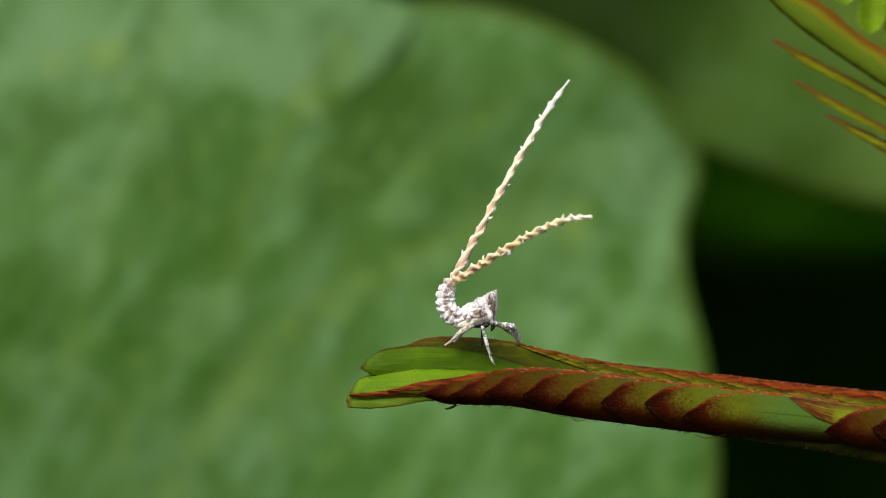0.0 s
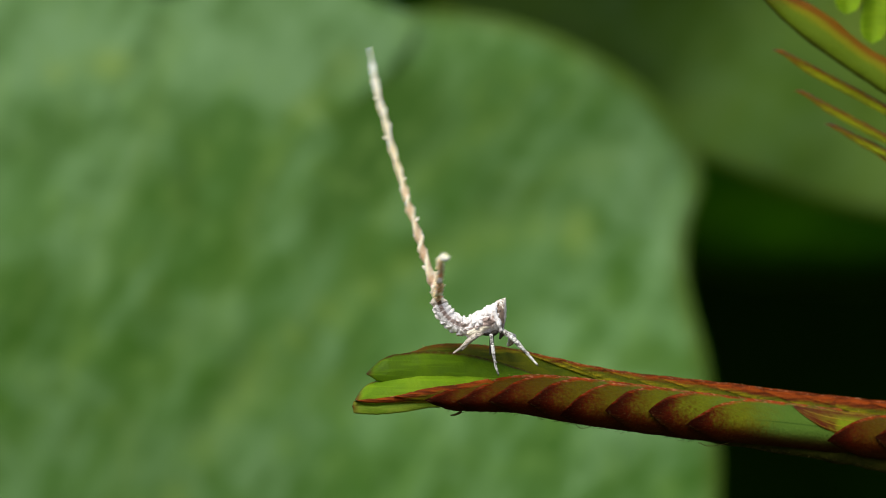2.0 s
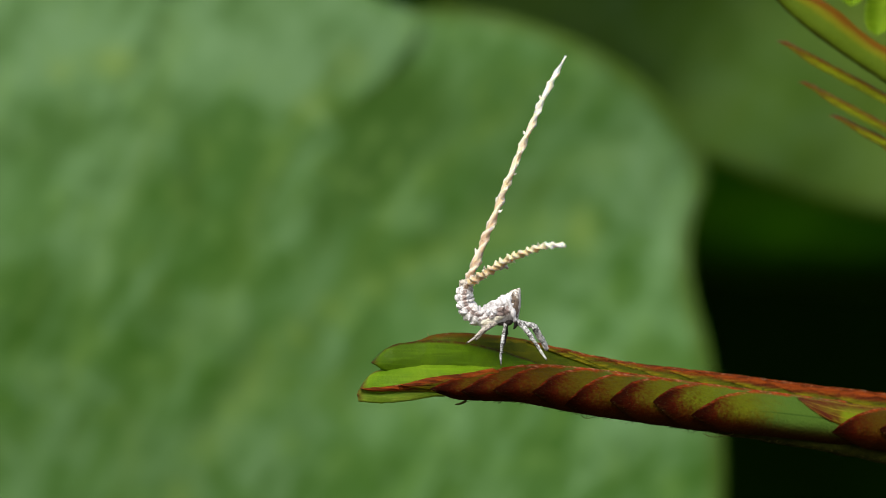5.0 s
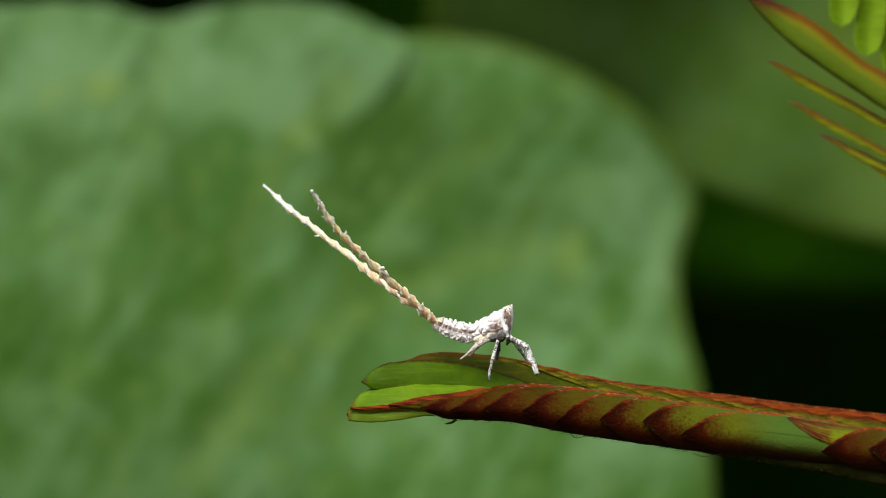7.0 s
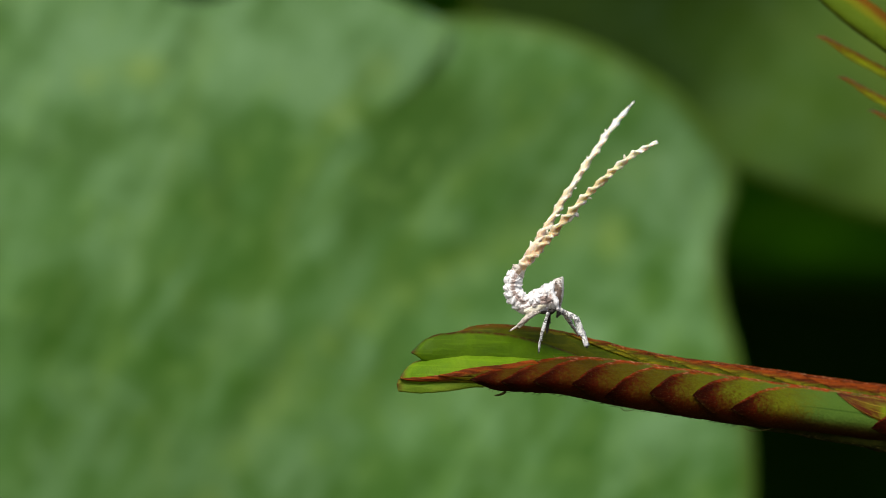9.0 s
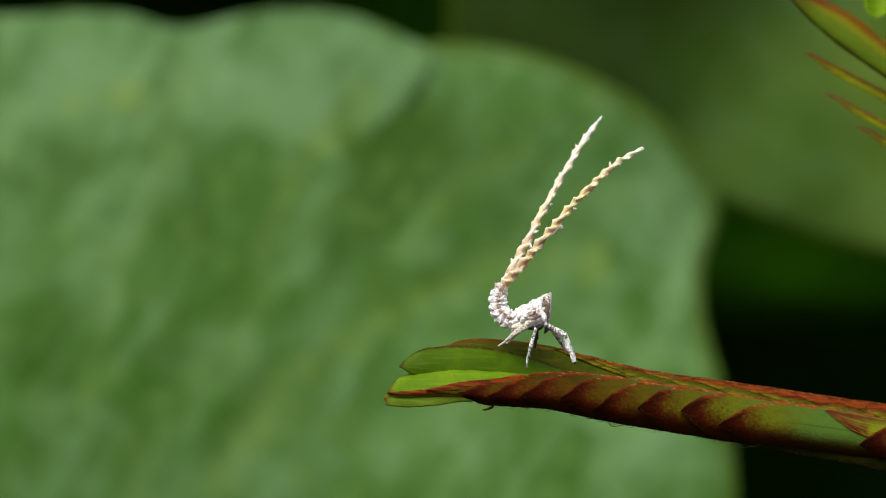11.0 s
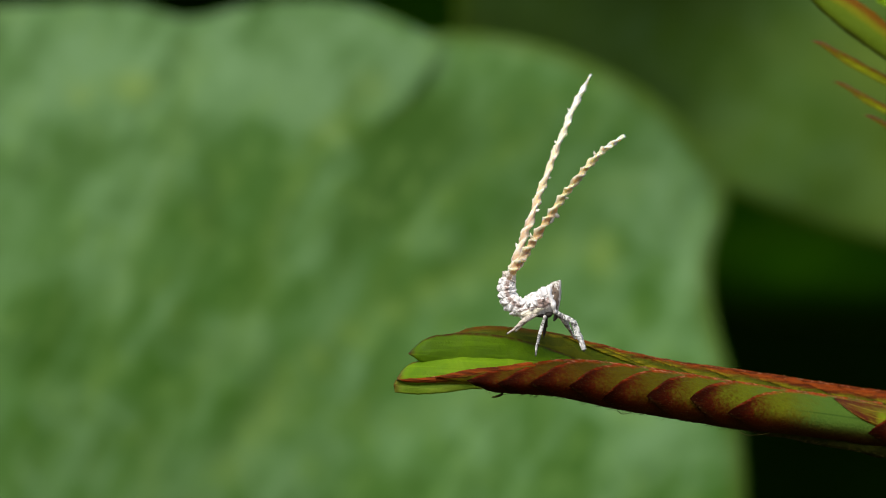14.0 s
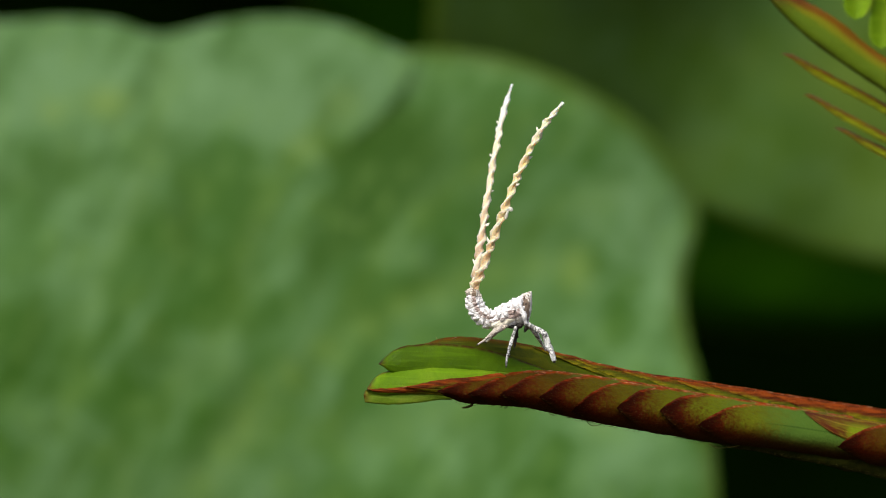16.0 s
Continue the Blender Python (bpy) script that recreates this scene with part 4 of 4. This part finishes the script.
def tail_segment(k):
    """One ring of the abdomen, along +x: knobs of wax along its back (+z) and edges, rubbed flanks."""
    f = k / (SEGMENTS - 1)
    r = 0.60 * (1 - f) + 0.42 * f
    long = 0.40
    rnd = random.Random(30 + k)
    bm = bmesh.new()
    blob(bm, (long * 0.4, 0, 0), (long * 1.05, r * 0.92, r * 0.96), 0, 3, 0.04, 4, k * 2.7)
    spots = []
    for a in (-62, -28, 8, 40, 70):
        a = radians(a + rnd.uniform(-9, 9))
        spots.append((long * rnd.uniform(0.2, 0.7), math.sin(a) * r * 0.90, math.cos(a) * r * 0.96))
    crumbs(bm, spots, 0.12, 60 + k)
    side = []
    for a in (-172, -150, -128, 128, 150, 172):
        a = radians(a + rnd.uniform(-9, 9))
        side.append((long * rnd.uniform(0.1, 0.8), math.sin(a) * r * 0.90, math.cos(a) * r * 0.93))
    crumbs(bm, side, 0.10, 90 + k)
    rub = bm.verts.layers.float.new("rub")
    for v in bm.verts:
        v[rub] = (0.24 + 0.17 * f) * math.exp(-((v.co.z - 0.05 * r) / (0.34 * r)) ** 2) - 0.12 * abs(v.co.z) / r + 0.30 * math.exp(-((v.co.x + 0.10) / 0.07) ** 2)
    return part("abdomen_segment", bm, WAX_BODY if k < SEGMENTS - 1 else SHIN, nymph)


def limb(name, points, radii, material, parent, seed, rough=0.35):
    line = smooth_line(points, 5 * (len(points) - 1))
    stops = course(*[(i, r) for i, r in enumerate(radii)])
    rr = [stops(k / 5) for k in range(len(line))]
    bm = tube(line, rr, 9, rough, seed)
    rnd = random.Random(seed)
    bits = []
    for p, r in list(zip(line, rr))[1:-1]:
        a = rnd.uniform(0, 6.28)
        bits.append(p + Vector((math.cos(a) * r * 0.7, -abs(math.sin(a)) * r * 0.8, math.sin(a) * r * 0.6)))
    crumbs(bm, bits[::2], max(radii) * 0.40, seed)
    return part(name, bm, material, parent)


def leg(name, joints, radii, material, seed, label):
    """A leg as an Empty-free chain: the thigh is the part, shin and foot hang on it."""
    hip, knee, ankle, toe = [Vector(p) for p in joints]
    thigh = limb(name, [(0, 0, 0), (knee - hip) * 0.5, knee - hip], radii[:3], material, nymph, seed)
    thigh.location = hip * MM
    thigh["label"] = label
    shin = limb("shin", [(0, 0, 0), (ankle - knee) * 0.5, ankle - knee], radii[2:5], material, thigh, seed + 1)
    foot = limb("foot", [ankle - knee, (ankle + toe) * 0.5 - knee, toe - knee], (radii[4], radii[4] * 0.9, radii[4] * 0.75), material, thigh, seed + 2, 0.2)
    bm = tube([toe - knee + (ankle - toe) * 0.06, toe - knee + (toe - ankle).normalized() * 0.10], [radii[4] * 0.6, radii[4] * 0.35], 7, 0.2, seed)
    claw = part("claw", bm, UNDER, thigh, "dark claw")
    for ob in (shin, foot, claw):
        ob.location = (knee - hip) * MM
    return thigh


def trunk():
    """A wedge that climbs from the abdomen to the head, crusted with flakes, rubbed brown on its flank."""
    bm = bmesh.new()
    blob(bm, (-0.80, 0, 0.66), (0.72, 0.60, 0.50), 10, 4, 0.06, 4.2, 9)
    blob(bm, (-0.22, 0, 1.02), (0.84, 0.72, 0.66), 28, 4, 0.09, 4.2, 1)
    blob(bm, (-0.26, 0, 0.58), (0.66, 0.60, 0.36), 4, 4, 0.06, 4.2, 13)
    blob(bm, (0.36, 0, 1.18), (0.46, 0.66, 0.80), 14, 4, 0.09, 4.2, 4)
    blob(bm, (0.50, 0, 1.68), (0.30, 0.40, 0.34), 20, 3, 0.08, 5, 7)
    rnd = random.Random(3)
    spots = []
    for k in range(46):
        # along the slope of the back and down its flanks
        u, a = rnd.random(), radians(rnd.uniform(-115, 60))
        spots.append((-0.95 + 1.55 * u, 0.68 * math.sin(a), 0.72 + 0.55 * u + (0.50 + 0.26 * u) * math.cos(a)))
    crumbs(bm, spots, 0.12, 12)
    rub = bm.verts.layers.float.new("rub")
    for v in bm.verts:
        flank = 0.52 * math.exp(-(((v.co.x - 0.18) / 0.40) ** 2 + ((v.co.z - 1.05) / 0.30) ** 2))
        streak = 0.34 * math.exp(-((v.co.z - 0.86 - 0.28 * v.co.x) / 0.10) ** 2) * soft_step((0.1 - v.co.x) / 0.4)
        v[rub] = (flank + streak - 0.14 * soft_step((v.co.z - 1.35) / 0.4)) if v.co.y < 0.2 else 0.0
    ob = part("thorax", bm, WAX_BODY, nymph, "hunched thorax crusted with white wax")
    bm = bmesh.new()
    line = smooth_line([(0.40, -0.40, 1.90), (0.52, -0.64, 1.50), (0.72, -0.66, 0.95), (0.86, -0.50, 0.48)], 14)
    tube(line, [0.13 + 0.04 * math.sin(k * 0.9) for k in range(15)], 9, 0.5, 3, bm)
    crumbs(bm, line[::2], 0.10, 5)
    part("collar", bm, WAX, ob, "thick white wax collar")
    bm = bmesh.new()
    blob(bm, (-0.52, -0.52, 0.50), (0.62, 0.16, 0.20), 16, 3, 0.03, 5, 3)
    blob(bm, (-0.10, -0.60, 0.66), (0.34, 0.12, 0.17), 24, 3, 0.03, 5, 6)
    part("wing_pad", bm, IVORY, ob, "smooth ivory wing pad")
    bm = bmesh.new()
    blob(bm, (0.50, 0, 0.40), (0.27, 0.42, 0.17), 10, 3, 0.05, 4, 2)
    blob(bm, (-0.02, -0.1, 0.36), (0.30, 0.36, 0.15), -10, 3, 0.05, 4, 5)
    part("belly", bm, UNDER, ob, "underside, its shade put into a dark colour")
    return ob


def face():
    """A wedge-shaped head: a steep brownish face with a pointed crest."""
    def front(u, v):
        # u down the face, v from the back of the head round to the brow
        z = 2.40 - 2.00 * u
        wide = 0.50 * math.sin(math.pi * min(1, 0.10 + 0.9 * u)) ** 0.7 + 0.05
        a = math.pi * (v * 2 - 0.5)
        deep = 0.62 + 0.14 * math.sin(math.pi * u)
        x = 0.74 + 0.08 * math.sin(math.pi * u) - 0.06 * u + deep * (math.cos(a) * 0.5) + (0.08 * (1 - u) ** 3 if math.cos(a) > 0 else 0.10 * (1 - u))
        p = Vector((x, wide * math.sin(a), z - 0.10 * (1 - u) * (1 - math.cos(a))))
        return p + 0.035 * Vector((noise.noise(p * 5), noise.noise(p * 5 + Vector((7, 0, 0))), 0))

    bm = bmesh.new()
    n, m = 22, 24
    grid = [[bm.verts.new(front(i / n, j / m)) for j in range(m)] for i in range(n + 1)]
    for i in range(n):
        for j in range(m):
            bm.faces.new((grid[i][j], grid[i][(j + 1) % m], grid[i + 1][(j + 1) % m], grid[i + 1][j]))
    bm.faces.new(grid[0]), bm.faces.new(grid[n][::-1])
    bmesh.ops.recalc_face_normals(bm, faces=bm.faces[:])
    rub = bm.verts.layers.float.new("rub")
    for v in bm.verts:
        v[rub] = 0.46 * math.exp(-(((v.co.x - 0.84) / 0.26) ** 2 + ((v.co.z - 1.30) / 0.55) ** 2)) - 0.36 * soft_step((v.co.x - 1.02) / 0.10)
    head = part("head", bm, FACE, nymph, "wedge-shaped grey-brown face with a pointed crest")
    bm = bmesh.new()
    crumbs(bm, [(0.46, -0.28, 1.80), (0.46, -0.1, 1.88), (0.56, -0.38, 1.74), (0.46, 0.1, 1.86), (0.60, -0.42, 1.7), (0.64, -0.46, 1.4), (0.68, -0.46, 1.1), (0.56, -0.2, 1.98)], 0.14, 8)
    part("wax_crust", bm, WAX, head, "white wax behind the face")
    for x, y, z, r in ((0.80, -0.53, 1.64, 0.065), (0.72, -0.42, 1.98, 0.050)):
        bm = bmesh.new()
        blob(bm, (0, 0, 0), (r, r * 0.7, r), 0, 2, 0.0)
        part("eye", bm, EYE, head, "small dark eye", (x, y, z))
    bm = bmesh.new()
    tube([(0.95, -0.1, 0.55), (0.92, -0.1, 0.25), (0.80, -0.1, 0.02)], [0.16, 0.13, 0.05], 8, 0.2, 2, bm)
    part("beak", bm, UNDER, head, "short dark beak")
    return head


nymph = tagged(empty("planthopper_nymph", HOME), "white wax-covered planthopper nymph with twisted tail threads on a leaflet", "insect")
trunk()
face()
segments = [tail_segment(k) for k in range(SEGMENTS)]
long_thread = wax_thread("tail_thread", LONG, 0.03, 12, 0.232, THREAD_LONG, 11, "long twisted cream wax thread with a white tip", 0.40, 0.40, 0.55)
short_thread = wax_thread("tail_thread", SHORT, 0.09, 14, 0.245, THREAD_SHORT, 23, "shorter twisted tan wax thread, bent at its tip", 0.54, 0.40, 0.25)
tuft(short_thread, SHORT, 0.40, 0.09, 0.24)
front_leg = leg("front_leg", ((1.05, -0.20, 0.42), (1.90, -0.40, 0.05), (2.38, -0.55, -1.05), (2.55, -0.6, -1.58)), (0.13, 0.16, 0.17, 0.20, 0.16), LEG, 41, "thick bent front leg dusted with grey-white wax")
off_front_leg = leg("front_leg", ((1.00, -0.40, 0.50), (1.75, -0.62, -0.08), (2.50, -0.72, -0.88), (2.98, -0.75, -1.38)), (0.12, 0.15, 0.14, 0.12, 0.08), LEG, 45, "slim straight front leg with white tip")
middle_leg = leg("middle_leg", ((0.30, -0.5, 0.30), (0.02, -0.85, -0.65), (-0.15, -1.0, -1.35), (-0.20, -1.05, -1.95)), (0.10, 0.11, 0.11, 0.09, 0.07), LEG, 51, "slim middle leg speckled with wax")
off_middle_leg = leg("middle_leg", ((0.35, 0.45, 0.25), (0.35, 0.8, -0.2), (0.30, 0.9, -0.6), (0.28, 0.95, -0.85)), (0.12, 0.13, 0.13, 0.11, 0.08), UNDER, 55, "middle leg on the far side, shade put into its dark colour")
hind_leg = leg("hind_leg", ((-0.20, -0.45, 0.40), (-0.85, -0.75, 0.05), (-1.45, -0.85, -0.50), (-1.85, -0.9, -0.78)), (0.13, 0.15, 0.15, 0.12, 0.07), SHIN, 61, "short tan hind leg held backwards")
off_hind_leg = leg("hind_leg", ((-0.35, 0.40, 0.40), (-0.85, 0.6, 0.0), (-1.15, 0.65, -0.40), (-1.35, 0.7, -0.62)), (0.12, 0.14, 0.14, 0.12, 0.09), SHIN, 65, "hind leg on the far side")

# seconds; the slow turn of the sprig about its middle, in thousandths of a radian
SWAY = (
    (0.0, 0.6),
    (0.5, 0.6),
    (1.0, 2.1),
    (1.5, 4.6),
    (2.0, 6.7),
    (2.5, 7.6),
    (3.0, 8.3),
    (3.5, 9.2),
    (3.7, 9.4),
    (5.8, 14.3),
    (6.0, 14.1),
    (6.5, 13.3),
    (7.0, 12.8),
    (7.5, 14.0),
    (8.0, 16.3),
    (8.5, 19.8),
    (9.0, 22.6),
    (9.2, 23.1),
    (11.3, 28.8),
    (11.5, 29.2),
    (12.0, 30.5),
    (12.5, 30.4),
    (13.0, 28.9),
    (13.5, 28.9),
    (14.0, 29.8),
    (14.5, 31.9),
    (15.0, 34.7),
    (15.5, 36.3),
    (16.0, 36.8),
)
MIDDLE = Vector((13.63, 2.97, -3.10))


def swayed(t):
    """The turn of the sprig, in millimetres, at a time."""
    turn = np.interp(t, [row[0] for row in SWAY], [row[1] for row in SWAY]) / 1000
    return Matrix.Translation(MIDDLE) @ Matrix.Rotation(turn, 4, "Y") @ Matrix.Translation(-MIDDLE)


def in_metres(m):
    m = m.copy()
    m.translation *= MM
    return m


# seconds; the body's shift across and up; the abdomen's bearing at its root and at its end, in degrees, and its length;
# the tips of the long and of the short thread, across and up
GAIT = (
    (0.0, -0.87, -0.16, 190, 40, 3.10, 4.40, 14.21, 5.66, 6.40),
    (0.5, -0.87, -0.16, 190, 40, 3.10, 3.96, 14.32, 5.38, 6.60),
    (0.7, -0.87, -0.16, 190, 42, 3.10, 3.82, 14.46, 5.29, 5.86),
    (0.8, -0.81, -0.19, 188, 70, 3.10, -1.22, 16.84, 2.96, 3.56),
    (0.9, -0.74, -0.26, 180, 135, 3.35, -11.96, 13.54, -4.76, 0.96),
    (1.0, -0.65, -0.29, 175, 160, 3.41, -16.30, 10.22, -8.49, -0.32),
    (1.5, -0.78, -0.26, 175, 160, 3.41, -15.11, 11.64, -7.63, 1.25),
    (1.8, -0.74, -0.26, 176, 156, 3.41, -13.71, 13.07, -7.02, 2.04),
    (1.9, -0.73, -0.25, 178, 138, 3.38, -12.15, 13.88, -6.12, 2.36),
    (2.0, -0.70, -0.20, 191, 100, 3.10, -7.38, 16.63, -2.90, 4.48),
    (2.1, -0.65, -0.42, 192, 65, 3.10, -1.12, 16.94, 1.28, 4.08),
    (2.2, -0.58, -0.52, 203, 55, 3.34, 5.10, 15.09, 5.54, -1.03),
    (2.3, -0.55, -0.58, 203, 55, 3.34, 5.58, 15.24, 5.83, -0.55),
    (2.5, -0.55, -0.58, 203, 55, 3.34, 5.91, 15.14, 6.12, 0.23),
    (3.0, -0.55, -0.58, 203, 55, 3.34, 5.35, 15.43, 5.77, 1.04),
    (3.5, -0.55, -0.58, 203, 55, 3.34, 4.12, 16.33, 4.41, 0.45),
    (3.7, -0.55, -0.58, 203, 56, 3.34, 3.38, 16.32, 3.69, 0.12),
    (5.8, 0.00, -0.05, 197, 53, 3.04, 4.00, 15.57, 2.85, 6.54),
    (6.0, -0.00, -0.05, 197, 53, 3.04, 4.00, 15.84, 2.99, 6.38),
    (6.5, -0.01, -0.05, 197, 53, 3.04, 3.62, 15.86, 2.90, 6.27),
    (6.6, -0.01, -0.05, 197, 56, 3.04, 3.45, 15.69, 2.46, 7.64),
    (6.7, -0.01, -0.05, 190, 62, 3.01, 2.34, 14.69, 1.72, 9.40),
    (6.8, -0.01, -0.05, 188, 110, 2.92, -6.94, 12.80, -5.94, 11.59),
    (6.9, -0.01, -0.05, 186, 150, 2.83, -13.17, 9.10, -10.84, 8.99),
    (7.0, -0.02, -0.05, 186, 152, 2.83, -13.15, 9.26, -10.36, 8.93),
    (7.5, -0.02, -0.05, 186, 145, 2.83, -11.91, 10.77, -8.88, 9.90),
    (7.7, -0.03, -0.05, 187, 138, 2.86, -10.10, 11.62, -7.06, 10.14),
    (7.8, -0.03, -0.05, 188, 125, 2.89, -7.79, 13.37, -4.55, 11.18),
    (7.9, -0.03, -0.05, 190, 92, 2.95, -2.64, 14.69, -0.44, 11.90),
    (8.0, -0.03, -0.05, 190, 38, 3.04, 5.33, 12.56, 6.19, 9.79),
    (8.5, -0.04, -0.05, 190, 37, 3.04, 5.56, 12.27, 6.67, 9.90),
    (9.0, -0.04, -0.05, 190, 36, 3.04, 5.28, 12.47, 6.64, 10.17),
    (9.2, -0.05, -0.05, 190, 36, 3.04, 5.30, 12.34, 6.58, 10.14),
    (11.3, -0.06, -0.12, 197, 47, 3.04, 3.91, 12.67, 6.50, 10.89),
    (11.5, -0.06, -0.12, 197, 47, 3.04, 3.89, 12.91, 6.45, 11.03),
    (12.0, -0.06, -0.12, 197, 47, 3.04, 3.79, 12.76, 6.27, 11.09),
    (12.5, -0.06, -0.12, 197, 47, 3.04, 3.82, 13.47, 5.72, 10.61),
    (13.0, -0.06, -0.12, 197, 49, 3.01, 3.25, 14.36, 4.77, 10.43),
    (13.5, -0.06, -0.12, 197, 50, 3.01, 3.13, 14.30, 4.87, 10.56),
    (14.0, -0.06, -0.12, 197, 51, 3.01, 3.00, 14.21, 4.92, 10.67),
    (14.5, -0.06, -0.12, 197, 55, 2.98, 2.48, 13.75, 4.90, 11.90),
    (14.6, -0.06, -0.12, 198, 67, 2.89, 0.56, 13.73, 3.61, 13.33),
    (14.8, -0.06, -0.12, 199, 79, 2.80, -1.27, 13.77, 2.16, 13.75),
    (15.0, -0.06, -0.12, 199, 77, 2.80, -0.45, 13.90, 3.14, 13.84),
    (15.5, -0.06, -0.12, 199, 77, 2.80, -0.16, 14.12, 2.99, 13.40),
    (16.0, -0.06, -0.12, 199, 77, 2.80, 0.18, 14.31, 3.17, 13.34),
)


def framed(at, way, hint):
    """A pose at a point whose x runs along way and whose z leans towards hint."""
    x = Vector(way).normalized()
    z = (Vector(hint) - x * x.dot(Vector(hint))).normalized()
    y = z.cross(x)
    m = Matrix((x, y, z)).transposed().to_4x4()
    m.translation = Vector(at) * MM
    return m


def motions():
    body, rings, longs, shorts, planted = [], [[] for _ in segments], [], [], []
    for t, dx, dz, a0, a1, length, lx, lz, sx, sz in GAIT:
        stand = swayed(t) @ Matrix.Translation(HOME + Vector((dx, 0, dz)))
        body.append((t, in_metres(stand)))
        inward = stand.inverted()
        eye = Vector([np.interp(t, [row[0] for row in PATH], [row[k] for row in PATH]) for k in (1, 2, 3)]) - Vector((0, REACH, 0))
        at = TAIL_ROOT.copy()
        for k in range(SEGMENTS):
            a = radians(a0 + (a1 - a0) * (k + 0.5) / SEGMENTS)
            way = Vector((math.cos(a), 0, math.sin(a)))
            rings[k].append((t, framed(at, way, (math.sin(a), 0, -math.cos(a)))))
            at = at + way * length / SEGMENTS
        end = at
        for rows, reach, x, z, sign, hint in ((longs, LONG, lx, lz, 1, (-1, 0, 0.3)), (shorts, SHORT, sx, sz, -1, (-0.3, 0, 1) if t < 5 else (-1, 0, 0.2))):
            # the tip lies on its line of sight, nearer or further by what the thread's length leaves
            sight = Vector((HOME.x + x, HOME.y, HOME.z + z)) - eye
            far = 1.0
            for _ in range(6):
                way = inward @ (eye + sight * far) - end
                deep = sign * math.sqrt(max(0.02, reach ** 2 - way.x ** 2 - way.z ** 2))
                far = (end.y + deep + HOME.y - eye.y) / sight.y
            way.y = deep
            rows.append((t, framed(end - Vector((0, 0.0 - 0.1 * sign, 0)), way, hint)))
    walk(nymph, body)
    rest = Matrix.Translation(low_sprig.location / MM)
    walk(low_sprig, [(t, in_metres(Matrix.Translation(-FOOT) @ swayed(t) @ Matrix.Translation(FOOT) @ rest)) for t, _ in SWAY])
    for ob, rows in zip(segments, rings):
        walk(ob, rows)
    walk(long_thread, longs)
    walk(short_thread, shorts)
    # front and middle legs step when the body jerks forward or drops
    steps = ((front_leg, ((0.0, 0, -19, 12), (0.7, 0, -19, 12), (0.82, 40, -10, 15), (0.95, 80, 0, 30), (3.7, 80, 2, 30), (4.8, 40, -10, 15), (5.8, 0, -24, 0), (6.6, 0, -24, 0), (6.9, 0, 0, 0), (16.0, 0, 0, 0))),
             (off_front_leg, ((0.0, 0, -20, 63), (0.7, 0, -20, 63), (0.95, 0, 0, 0), (3.7, 0, 2, 0), (5.8, 0, 12, 0), (6.6, 0, 12, 0), (6.9, 50, 0, 30), (16.0, 50, 0, 30))),
             (middle_leg, ((0.0, 0, -30, 0), (0.7, 0, -30, 0), (0.95, 0, -24, 0), (3.7, 0, -22, 0), (5.8, 0, 0, 0), (16.0, 0, 0, 0))))
    for ob, turns in steps:
        hip = ob.location.copy()
        walk(ob, [(t, pose(*hip, rx, ry, rz)) for t, rx, ry, rz in turns])
    # the raised front leg bends at its knee
    for ob in front_leg.children:
        knee = ob.location.copy()
        walk(ob, [(t, pose(*knee, rx, ry, 0)) for t, rx, ry in ((0.0, 58, 16), (0.7, 58, 16), (0.95, 0, 0), (4.8, 0, 0), (5.8, 10, 28), (6.6, 10, 28), (6.9, 0, 0), (16.0, 0, 0))])


motions()
